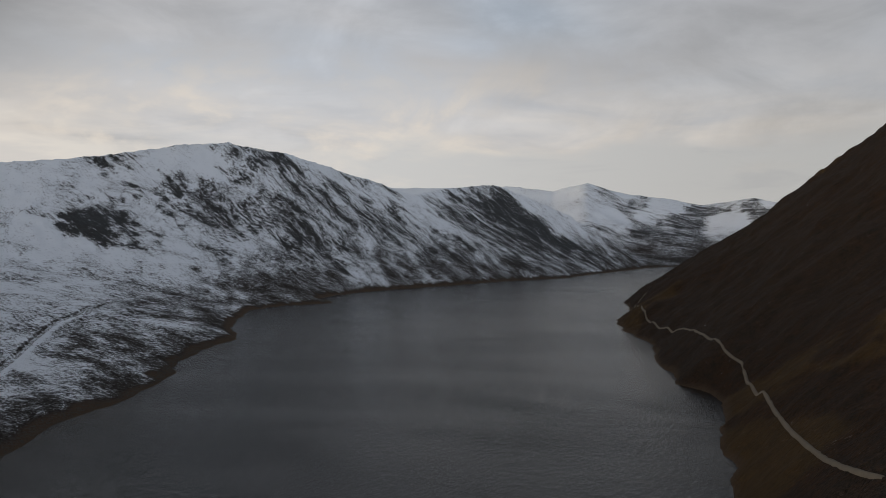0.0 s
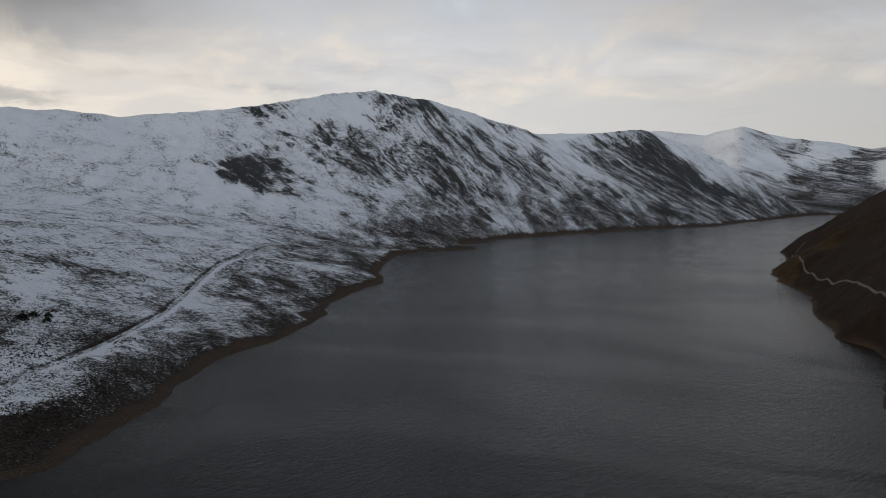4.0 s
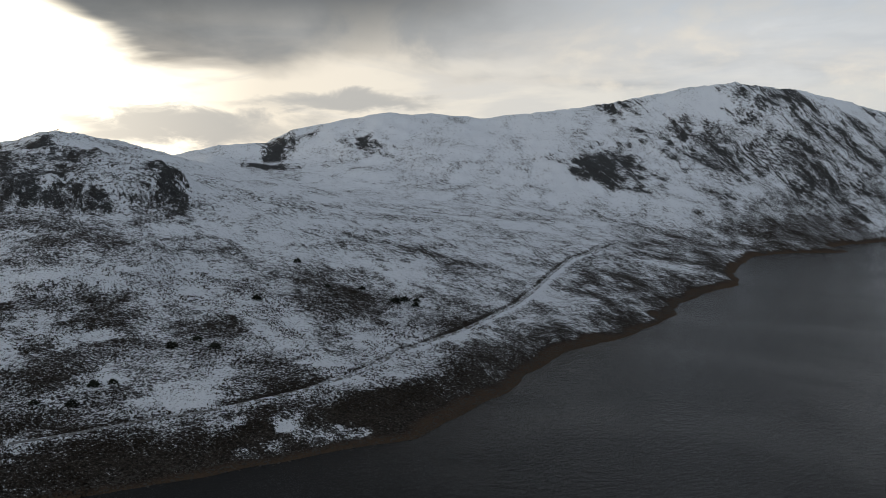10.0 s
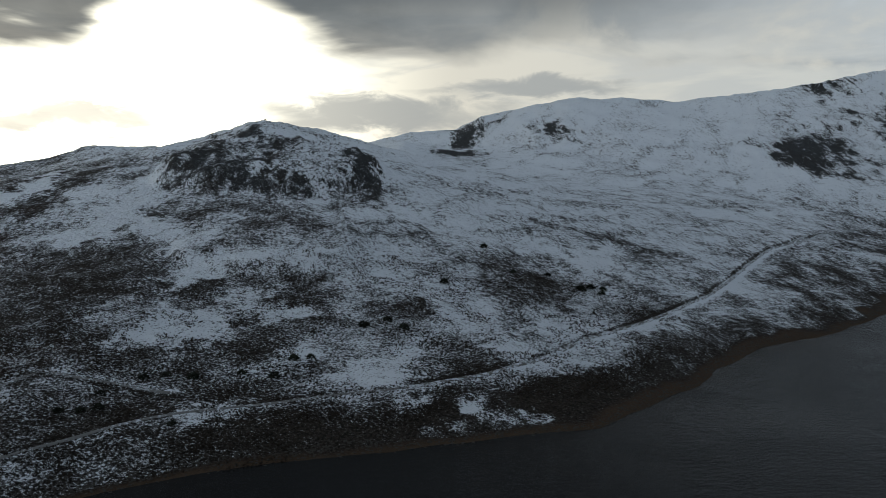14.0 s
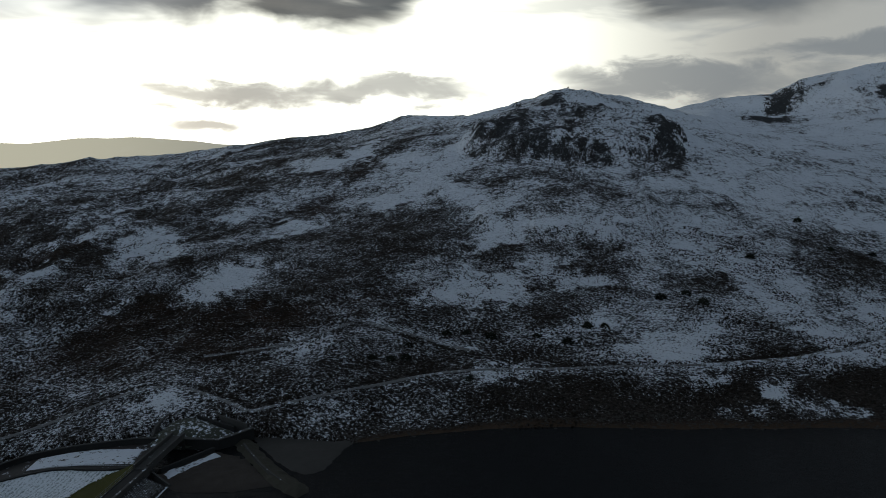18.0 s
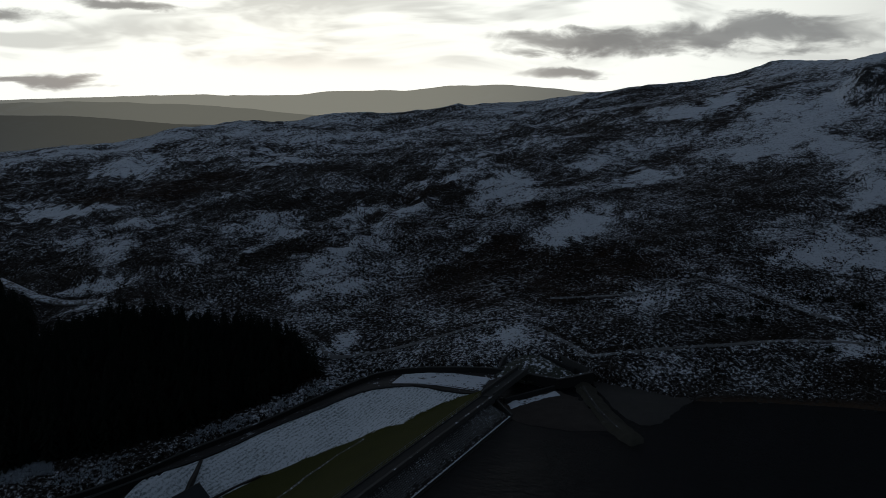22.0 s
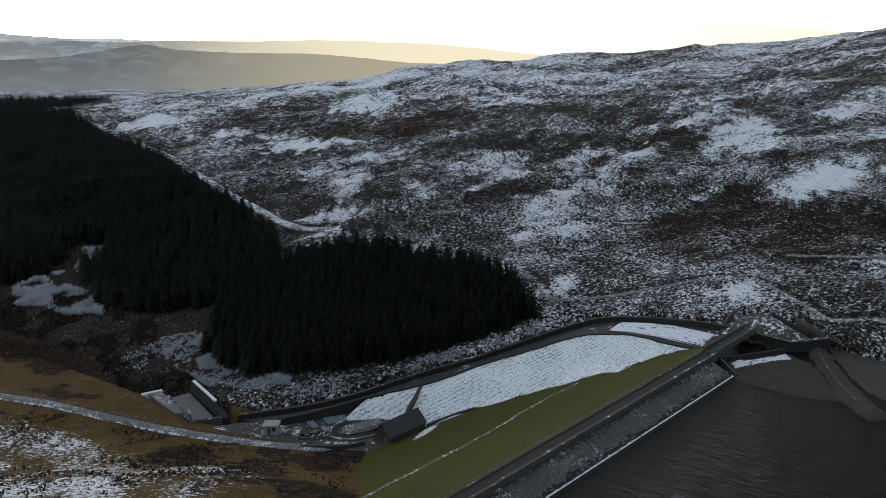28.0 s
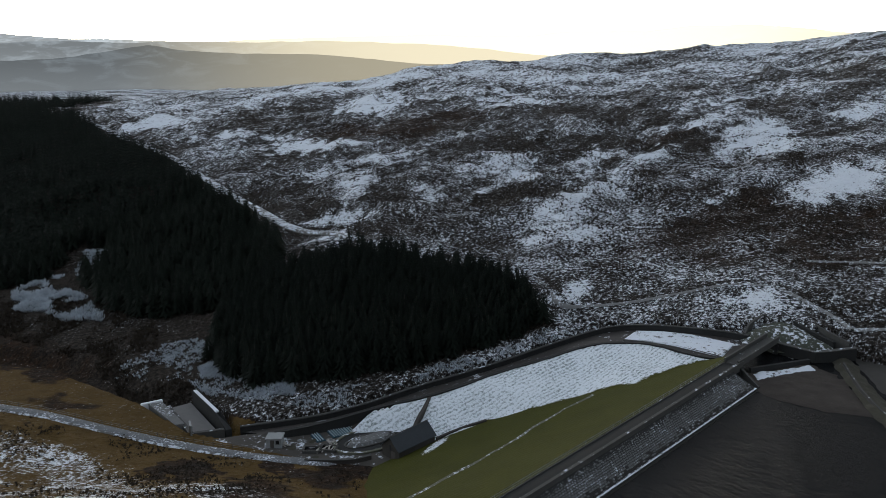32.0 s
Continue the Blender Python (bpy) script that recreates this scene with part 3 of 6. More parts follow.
SNOW_MOOR_B = [
    [(-276, -238), (-283, -231), (-287, -219), (-293, -212), (-291, -206), (-283, -206), (-281, -215), (-278, -227)],
    [(-257, -202), (-279, -216), (-278, -211), (-252, -189), (-251, -193)],
    [(-369, -181), (-366, -172), (-345, -157), (-342, -163)],
    [(-315, -191), (-320, -174), (-338, -167), (-339, -168), (-321, -175), (-316, -192)],
    [(-327, -198), (-345, -191), (-371, -189), (-380, -176), (-373, -191), (-347, -192)],
    [(-418, -158), (-412, -148), (-368, -134), (-335, -124), (-349, -131), (-379, -141), (-404, -154)],
    [(-299, -122), (-316, -125), (-331, -128), (-342, -122), (-353, -122), (-322, -122), (-309, -121)],
    [(-311, -121), (-343, -115), (-337, -115), (-312, -118)]]
SNOW_MOOR_C = [
    [(-308, -137), (-315, -131), (-311, -128), (-304, -132)],
    [(-281, -130), (-293, -124), (-301, -120), (-290, -120), (-278, -126)],
    [(-283, -113), (-297, -101), (-300, -96), (-285, -105)],
    [(-314, -100), (-322, -92), (-318, -90), (-310, -97)],
    [(-364, -124), (-401, -132), (-421, -121), (-424, -110), (-412, -113), (-416, -105), (-391, -115), (-363, -119)],
    [(-472, -142), (-482, -133), (-518, -136), (-482, -125), (-466, -130)],
    [(-473, -122), (-502, -113), (-519, -101), (-520, -92), (-485, -103), (-453, -113)],
    [(-425, -99), (-439, -93), (-474, -86), (-465, -71), (-431, -61), (-420, -66), (-395, -69), (-422, -81), (-409, -91)]]
SNOW_MOOR_D = [
    [(-340, -55), (-368, -49), (-388, -37), (-391, -24), (-372, -21), (-344, -32), (-334, -44)],
    [(-490, -48), (-500, -31), (-487, -30), (-483, -45)],
    [(-535, -266), (-553, -253), (-550, -249), (-516, -254)],
    [(-257, -70), (-263, -64), (-258, -61), (-253, -66)],
    [(-242, -46), (-248, -45), (-249, -40), (-241, -38), (-239, -42)],
    [(-238, -98), (-242, -99), (-246, -97), (-240, -93), (-237, -95)],
    [(-239, -53), (-245, -50), (-245, -45), (-238, -49)]]
SNOW_MOOR = SNOW_MOOR_A + SNOW_MOOR_B + SNOW_MOOR_C + SNOW_MOOR_D
SNOW_LOCH_A = [
    [(-479, 40), (-493, 57), (-529, 72), (-554, 87), (-590, 105), (-565, 106), (-547, 104), (-517, 85), (-496, 71), (-470, 58), (-469, 44)],
    [(-489, 80), (-476, 91), (-430, 97), (-417, 92), (-441, 87), (-461, 78)],
    [(-323, 39), (-343, 53), (-359, 68), (-353, 79), (-349, 91), (-322, 86), (-315, 75), (-313, 62), (-321, 50)],
    [(-429, -100), (-469, -96), (-480, -81), (-465, -66), (-425, -63), (-402, -69), (-425, -75), (-430, -91)],
    [(-341, -57), (-376, -49), (-394, -37), (-392, -25), (-371, -31), (-341, -37), (-336, -48)],
    [(-454, -17), (-472, -9), (-469, 9), (-449, 0), (-448, -14)]]
SNOW_LOCH_B = [
    [(-494, -43), (-512, -16), (-502, -13), (-489, -37)],
    [(-390, 77), (-400, 84), (-401, 102), (-391, 105), (-390, 93), (-381, 80)],
    [(-406, 100), (-402, 116), (-395, 135), (-394, 152), (-387, 132), (-391, 113)],
    [(-376, 101), (-361, 105), (-345, 110), (-339, 119), (-331, 120), (-330, 103), (-345, 92)],
    [(-383, 168), (-386, 179), (-369, 183), (-347, 186), (-336, 194), (-330, 205), (-310, 196), (-317, 183), (-336, 175), (-357, 166)],
    [(-501, 243), (-482, 249), (-454, 250), (-441, 239), (-463, 232)],
    [(-297, 97), (-307, 107), (-301, 112), (-286, 105), (-287, 96)]]
SNOW_LOCH_C = [
    [(-271, 105), (-277, 116), (-265, 130), (-253, 125), (-255, 111), (-260, 103)],
    [(-284, 137), (-278, 141), (-267, 137), (-271, 133)],
    [(-305, 182), (-291, 184), (-268, 181), (-262, 173), (-279, 171)],
    [(-312, 221), (-305, 230), (-291, 231), (-277, 214), (-294, 209)],
    [(-263, 205), (-266, 221), (-248, 205), (-254, 199)],
    [(-258, 54), (-258, 71), (-252, 68), (-250, 58), (-251, 54)],
    [(-219, 145), (-225, 153), (-220, 158), (-213, 155), (-215, 144)],
    [(-221, 120), (-221, 127), (-218, 122)],
    [(-279, -5), (-288, -1), (-290, 6), (-279, 4), (-275, -2)],
    [(-277, -13), (-279, -5), (-273, -7)]]
SNOW_LOCH_D = [
    [(-244, -48), (-248, -41), (-241, -40), (-241, -45)],
    [(-626, 1), (-611, 20), (-651, 42), (-665, 61), (-598, 46), (-578, 19), (-588, 4)],
    [(-578, 52), (-591, 77), (-553, 76), (-550, 57)],
    [(-339, -82), (-342, -73), (-358, -64), (-337, -70), (-331, -81)],
    [(-530, -125), (-544, -113), (-562, -106), (-519, -114)],
    [(-372, 183), (-365, 199), (-340, 208), (-317, 191), (-320, 176), (-343, 175)],
    [(-403, 308), (-415, 351), (-379, 329), (-373, 300)],
    [(-422, 280), (-438, 306), (-413, 301), (-403, 275)],
    [(-285, 178), (-285, 193), (-263, 190), (-255, 175), (-274, 174)],
    [(-306, 221), (-303, 236), (-285, 234), (-264, 200), (-282, 207)]]
SNOW_LOCH_E = [
    [(-249, 187), (-264, 223), (-283, 266), (-296, 301), (-304, 333), (-309, 338), (-303, 306), (-294, 274), (-269, 226), (-251, 188)],
    [(-221, 145), (-223, 148), (-222, 157), (-213, 154), (-217, 144)],
    [(-219, 120), (-219, 124), (-216, 121)],
    [(-239, 119), (-241, 128), (-234, 123)],
    [(-233, 134), (-232, 145), (-225, 142), (-226, 134)]]
SNOW_LOCH = SNOW_LOCH_A + SNOW_LOCH_B + SNOW_LOCH_C + SNOW_LOCH_D + SNOW_LOCH_E
BARE_A = [
    [(-430, -353), (-458, -342), (-499, -315), (-528, -282), (-511, -252), (-481, -261), (-433, -266), (-421, -285), (-423, -303)],
    [(-412, -138), (-464, -134), (-459, -109), (-454, -105), (-421, -121), (-401, -132)],
    [(-281, -100), (-312, -85), (-339, -65), (-327, -39), (-334, -19), (-284, -15), (-275, -40), (-267, -72), (-265, -94)],
    [(-305, -75), (-341, -63), (-327, -42), (-327, -1), (-330, 33), (-342, 48), (-307, 19), (-295, -1), (-275, -27), (-273, -52), (-277, -68)],
    [(-494, 0), (-529, 14), (-574, 37), (-595, 50), (-541, 38), (-505, 19), (-477, 12), (-472, 3)]]
BARE = BARE_A
DARK_A = [
    [(-309, -222), (-343, -240), (-357, -240), (-358, -226), (-326, -207), (-295, -198), (-299, -211)],
    [(-390, -233), (-414, -232), (-429, -219), (-406, -204), (-364, -192), (-372, -215)],
    [(-407, -200), (-432, -206), (-433, -199), (-383, -178)],
    [(-323, -90), (-338, -92), (-336, -89), (-325, -85), (-323, -87)],
    [(-291, -201), (-293, -186), (-281, -184), (-269, -184), (-269, -191), (-280, -193)],
    [(-565, -152), (-606, -129), (-661, -102), (-731, -73), (-840, -55), (-846, -56), (-771, -78), (-670, -104), (-659, -141), (-568, -153)]]
DARK_B = [
    [(-657, -155), (-669, -119), (-755, -99), (-839, -75), (-867, -46), (-896, -15), (-904, -15), (-896, -48), (-848, -77), (-761, -101), (-707, -126), (-659, -155)],
    [(-435, -25), (-483, -18), (-457, -14), (-411, -19)],
    [(-267, 135), (-295, 159), (-273, 170), (-258, 168), (-251, 146), (-254, 131)],
    [(-307, 143), (-315, 157), (-301, 156), (-293, 143)],
    [(-246, 57), (-239, 100), (-231, 145), (-236, 164), (-226, 157), (-224, 140), (-223, 121), (-224, 94), (-231, 55)],
    [(-233, 163), (-242, 206), (-222, 199), (-209, 177), (-212, 156)],
    [(-333, 89), (-335, 114), (-307, 116), (-291, 93), (-294, 83), (-311, 81)]]
DARK_C = [
    [(-378, 129), (-368, 142), (-343, 143), (-332, 128), (-347, 119)],
    [(-336, 146), (-332, 170), (-312, 176), (-313, 161), (-324, 145)],
    [(-365, 224), (-391, 256), (-361, 262), (-322, 233), (-314, 208), (-338, 210)],
    [(-298, 189), (-311, 213), (-273, 200), (-262, 187), (-285, 188)],
    [(-297, 166), (-304, 186), (-263, 165), (-255, 146), (-272, 149)],
    [(-334, 164), (-337, 176), (-320, 182), (-309, 170), (-312, 157)],
    [(-242, 153), (-244, 176), (-232, 200), (-219, 195), (-208, 172), (-218, 157), (-231, 146)],
    [(-238, 116), (-239, 136), (-227, 133), (-220, 121), (-223, 108)],
    [(-260, 228), (-263, 252), (-243, 246), (-232, 217), (-239, 212)]]
DARK_D = [
    [(-282, 305), (-299, 356), (-279, 352), (-264, 305), (-269, 295)],
    [(-499, 786), (-482, 871), (-366, 650), (-369, 600)],
    [(-482, 640), (-435, 665), (-437, 777), (-442, 786), (-451, 691), (-489, 649)],
    [(-440, 553), (-392, 550), (-347, 564), (-349, 567), (-403, 567), (-444, 559)],
    [(-412, 503), (-359, 489), (-319, 495), (-323, 502), (-367, 502), (-415, 508)],
    [(-373, 449), (-318, 421), (-290, 425), (-292, 429), (-325, 432), (-376, 453)],
    [(-325, 366), (-294, 359), (-263, 364), (-264, 366), (-297, 363), (-328, 370)]]
DARK_E = [
    [(-504, 323), (-456, 331), (-432, 365), (-404, 388), (-383, 409), (-388, 415), (-409, 394), (-443, 376), (-467, 339), (-508, 325)],
    [(-525, 434), (-489, 471), (-472, 532), (-476, 537), (-498, 480), (-530, 438)],
    [(-538, 324), (-494, 337), (-474, 372), (-477, 374), (-501, 342), (-541, 325)],
    [(-645, 482), (-641, 565), (-649, 694), (-590, 721), (-592, 725), (-659, 705), (-669, 589), (-648, 484)]]
DARK = DARK_A + DARK_B + DARK_C + DARK_D + DARK_E
CRAG_A = [
    [(-1236, 704), (-1247, 754), (-1202, 765), (-1177, 724), (-1143, 686), (-978, 559), (-1183, 696)],
    [(-837, 1439), (-799, 1656), (-754, 1651), (-741, 1537), (-741, 1420), (-774, 1393), (-812, 1417)],
    [(-954, 1238), (-930, 1288), (-897, 1280), (-913, 1247)],
    [(-858, 1009), (-863, 1085), (-815, 1113), (-732, 1076), (-720, 1026), (-773, 1026), (-804, 983)],
    [(-853, 1212), (-783, 1174), (-725, 1147), (-729, 1158), (-790, 1197), (-853, 1217)],
    [(-839, 1292), (-763, 1236), (-700, 1176), (-648, 1133), (-652, 1148), (-698, 1195), (-769, 1266), (-837, 1299)],
    [(-799, 1305), (-721, 1270), (-659, 1277), (-628, 1313), (-633, 1329), (-668, 1309), (-729, 1304), (-802, 1321)]]
CRAG_B = [
    [(-656, 1350), (-611, 1352), (-561, 1371), (-561, 1379), (-617, 1382), (-660, 1364)],
    [(-736, 1589), (-661, 1591), (-567, 1598), (-570, 1614), (-670, 1633), (-744, 1614)],
    [(-715, 1697), (-661, 1748), (-574, 1814), (-503, 1860), (-505, 1873), (-580, 1844), (-671, 1786), (-720, 1714)],
    [(-715, 1858), (-684, 1911), (-638, 1955), (-642, 1975), (-695, 1957), (-723, 1883)],
    [(-809, 989), (-747, 989), (-695, 1017), (-699, 1026), (-764, 1017), (-815, 998)],
    [(-599, 2133), (-499, 2119), (-422, 2179), (-345, 2267), (-348, 2308), (-436, 2285), (-512, 2204), (-603, 2162)]]
CRAG_C = [
    [(-621, 2277), (-534, 2521), (-433, 2519), (-316, 2536), (-211, 2593), (-294, 2358), (-404, 2264), (-491, 2232), (-558, 2251)],
    [(-621, 1811), (-535, 1832), (-431, 1898), (-433, 1910), (-541, 1869), (-625, 1830)],
    [(-687, 1674), (-602, 1715), (-522, 1791), (-524, 1806), (-612, 1759), (-690, 1688)],
    [(-722, 1432), (-645, 1458), (-562, 1478), (-565, 1493), (-651, 1483), (-724, 1440)],
    [(-553, 111), (-659, 142), (-681, 164), (-550, 144), (-528, 130), (-535, 121)],
    [(-543, 134), (-546, 158), (-515, 168), (-519, 199), (-508, 205), (-505, 179), (-510, 148), (-519, 135)],
    [(-636, 259), (-552, 254), (-527, 254), (-502, 236), (-515, 222), (-527, 218)]]
CRAG_D = [
    [(-663, 187), (-663, 211), (-587, 196), (-556, 173), (-580, 168)],
    [(-1184, 663), (-1272, 736), (-1199, 735), (-1157, 701), (-1152, 672), (-980, 559)],
    [(-1166, 799), (-1093, 797), (-1029, 797), (-1030, 798), (-1105, 807), (-1169, 802)]]
CRAG = CRAG_A + CRAG_B + CRAG_C + CRAG_D


RIBBED = [
    [(-854, 1211), (-833, 1329), (-764, 1384), (-679, 1439), (-572, 1449), (-536, 1441), (-591, 1340), (-649, 1266), (-687, 1173), (-755, 1155)],
    [(-755, 1500), (-721, 1637), (-640, 1913), (-533, 1833), (-420, 1852), (-477, 1641), (-590, 1554), (-676, 1481)],
    [(-859, 1020), (-861, 1162), (-759, 1109), (-735, 991), (-793, 974)],
    [(-615, 2114), (-586, 2433), (-384, 2531), (-216, 2538), (-367, 1911), (-516, 1967)]]


def outlined(x, y, shapes, ragged=1.0, soft=0.03):
    """1 inside the outlines, with ragged edges that fade over a few paces."""
    out = np.zeros_like(x)
    for shape in shapes:
        ring = [(*p, 0) for p in shape]
        xs, ys = [p[0] for p in shape], [p[1] for p in shape]
        far = math.hypot(sum(xs) / len(xs), sum(ys) / len(ys))
        m = far * 0.05 + 6
        box = (x > min(xs) - m) & (x < max(xs) + m) & (y > min(ys) - m) & (y < max(ys) + m)
        if not box.any():
            continue
        bx, by = x[box], y[box]
        d = nearest(bx, by, ring + ring[:1])[0]
        d = np.where(inside(bx, by, ring), d, -d) / far
        d = d + ((fbm(bx, by, far * 0.05, 6, 77) - 0.5) * 0.050 + (fbm(bx, by, far * 0.012, 4, 78) - 0.5) * 0.060) * ragged
        out[box] = np.maximum(out[box], np.clip(0.48 + d / soft, 0, 1))
    return out


def cover(x, y, z, up, shore):
    """What lies on the ground: snow, crag, brown grass, stony beach."""
    loch_side = (0.239 * x + 0.971 * y) > -80
    east = (x > -75 - 0.02 * y) & (y < 0) | (x > -45) & (y < 60) | (x > -130) & (y >= 60) & (y < 1300) | (x > 60) | (y < -60) & (x > -152)
    snow = np.interp(y, [-900, -300, -50, 80, 250, 500, 900, 1500], [0.46, 0.395, 0.40, 0.48, 0.62, 0.68, 0.66, 0.62])
    snow = snow + 0.14 * np.clip((z - 60) / 150, -0.5, 1) + (fbm(x, y, 130, 4, 41) - 0.5) * 0.22 + (fbm(x, y, 26, 4, 43) - 0.5) * 0.26
    # streaks of heather that run down to the shore
    streak = fbm(x * 0.5 + y * 0.86, (-x * 0.86 + y * 0.5) * 0.22, 16, 3, 61)
    snow = snow + (streak - 0.5) * np.interp(y, [100, 350, 900], [0.12, 0.36, 0.14]) * np.clip(1.4 - up * 2, 0, 1)
    # darker strip between track and loch
    broad = np.interp(y, [300, 900], [60, 190])
    strip = np.clip((broad - shore) / (broad * 0.65), 0, 1) * loch_side
    snow = snow - strip * np.interp(y, [-20, 60, 200, 300, 420, 700, 1200], [0.05, 0.20, 0.29, 0.20, 0.18, 0.20, 0.18])
    along, across = 0.55 * x - 0.83 * y, 0.83 * x + 0.55 * y
    gully = fbm(across + 14 * fbm(x, y, 30, 2, 46), along * 0.4, 34, 4, 45, True)
    snow = snow - (gully - 0.62) * 0.40
    snow = snow + 0.15 * np.clip((up - 0.4) / 0.4, 0, 1) * np.clip((-30 - y) / 90, 0, 1)
    rock = np.maximum(outlined(x, y, CRAG, 1.2, 0.045), 0.62 * outlined(x, y, RIBBED, 1.2, 0.04)) * np.where(np.hypot(x, y) < 800, 0.85, 1.0)
    bare, dark, white = outlined(x, y, BARE), outlined(x, y, DARK, 0.7, 0.012), outlined(x, y, SNOW_MOOR + SNOW_LOCH)
    snow = snow - 0.11 * bare - 0.085 * dark * (1 - 0.5 * bare)
    snow = snow + white * np.clip(0.62 + 0.44 * fbm(x, y, 7, 4, 47) - snow, 0, 1) * 0.85
    # a boggy heath by the shore stays dark
    snow = snow - 0.32 * outlined(x, y, [[(-237, 156), (-243, 175), (-231, 199), (-219, 195), (-208, 172), (-217, 158), (-227, 153)]], 0.7, 0.03)
    # snow lies thicker on the banks about the weir
    snow = snow + 0.20 * np.exp(-((x + 236) / 16) ** 2 - ((y - 2) / 26) ** 2)
    # the track is cut into the slope: heather on the bank above, a drift below
    d, side = beside_tracks(x, y)
    snow = snow - np.where(y > 130, 0.40, 0.22) * np.clip(1 - np.abs(d - 2.4) / 1.6, 0, 1) * (side > 0)
    snow = snow + np.where(y > 130, 0.34, 0.14) * np.clip(1 - np.abs(d - 2.6) / 2.4, 0, 1) * (side < 0) * (y > 20) * (y < 600)
    snow = snow + 0.09 * np.exp(-((x + 248) / 34) ** 2 - ((y + 45) / 75) ** 2) - 0.34 * np.clip((-150 - y) / 30, 0, 1) * np.clip((x + 240) / 30, 0, 1)
    brown = 0.02 + (fbm(x, y, 90, 3, 51) - 0.5) * 0.5 + 0.62 * bare * (0.6 + 0.8 * fbm(x, y, 12, 4, 53)) - 0.3 * dark
    # the eastern hillside lies in brown grass, with a little snow only by the dam
    snow = np.where(east, -0.4, snow)
    bank = np.clip((x + 120) / 8, 0, 1) * np.clip((-88 - y) / 15, 0, 1) * (y > -230)
    snow = np.where(east & (y < -60), -0.3 + bank * (0.66 + (fbm(x, y, 11, 3, 83) - 0.5) * 0.9), snow)
    brown = np.where(east, np.clip(0.76 + (fbm(x, y * 0.6 + z * 0.8, 80, 5, 85) - 0.5) * 1.7, 0.55, 0.90), brown)
    brown = np.where(east & (y < -60), 1.24 + (fbm(x, y, 22, 4, 87) - 0.5) * 1.7 + (fbm(x, y, 5, 3, 88) - 0.5) * 0.5, brown)
    crust = outlined(x, y, [[(-84, -150), (-102, -178), (-118, -169), (-126, -150), (-126, -132), (-104, -104), (-70, -90)]], 1.0, 0.05) * (y < -60)
    burnt = outlined(x, y, [[(-124, -128), (-129, -138), (-123, -145), (-115, -140), (-113, -130)], [(-133, -110), (-138, -120), (-135, -124), (-128, -116)], [(-100, -190), (-116, -178), (-120, -186), (-108, -200)]], 0.9, 0.03)
    snow = np.where(east & (y < -60), np.maximum(snow, -0.3 + crust * (0.24 + (fbm(x, y, 9, 4, 83) - 0.5) * 0.7)) - 0.25 * burnt, snow)
    brown = brown - 0.75 * burnt - 0.15 * crust
    flat = outlined(x, y, [[(-166, -300), (-168, -254), (-164, -214), (-156, -205), (-146, -215), (-140, -245), (-140, -300)]], 0.8, 0.03)
    snow, brown = snow - 0.5 * flat, brown * (1 - flat) + 0.80 * flat
    snow = snow - 0.16 * np.exp(-((x + 170) ** 2 + (y + 135) ** 2) / 500)
    beach = np.clip((np.interp(y, [0, 120, 260, 900], [3, 5, 8, 10]) * np.where(east, 0.35, 1.0) * (0.2 + 1.6 * fbm(x, y, 22, 4, 91)) - shore) / 3, 0, 1) * (y > 12)
    snow = snow * (1 - beach) - 0.3 * beach
    wood = inside(x, y, [(*p, 0) for p in BIG_WOOD]) | inside(x, y, [(*p, 0) for p in PLANTATION])
    snow, brown = np.where(wood, -0.5, snow), np.where(wood, 0.0, brown)
    plain_south = np.clip((-700 - y) / 150, 0, 1) * (x > -1200)
    snow, brown = snow - 0.25 * plain_south, np.maximum(brown, 0.5 * plain_south)
    far_white = np.clip((np.hypot(x, y) - 2900) / 300, 0, 1) * (y > 0)
    snow = snow * (1 - far_white) + far_white * (0.30 + 0.35 * np.clip((z - 30) / 120, 0, 1) + (fbm(x, y, 200, 4, 95) - 0.5) * 0.6)
    return {"snow": snow, "crag": rock, "brown": brown, "beach": beach,
            "steep": 0.9 * np.clip((np.hypot(x, y) - 330) / 380, 0, 1) + 0.5 * np.clip((x + 20) / 40, 0, 1) + 0.35 * np.clip((z - 60) / 40, 0, 1)}


tagged(new("ground", ground_mesh()), "snow-dusted heather moor and hillsides round a loch", "ground", kind="structure")

loch = [(x - 45, y, 0) for x, y, _ in WEST_FOOT[1:]] + [(-226, -20, 0), (-222, -36, 0), (-205, -40, 0), (-66, -74, 0)]
loch += [(x + 30, y, 0) for x, y, _ in EAST_FOOT[17::-1]] + [(0, 3300, 0)]
tagged(new("water", mesh_from("water", loch, [tuple(range(len(loch)))], WATER, False)), "dark rippled water of a highland loch", "loch", kind="structure")

# ---------------------------------------------------------------- helpers for things
def thing(name, at, label, category, group="", kind=""):
    ob = new(name)
    ob.location = at
    return tagged(ob, label, category, group, kind)


def part(name, me, parent, label=""):
    """One mesh as a part; the mesh is written in world places."""
    ob = new(name, me)
    ob.parent = parent
    root = parent.parent if parent.parent else parent
    if parent.parent is None:
        ob.matrix_parent_inverse = Matrix.Translation(parent.location).inverted()
    if label:
        ob["label"] = label
    return ob


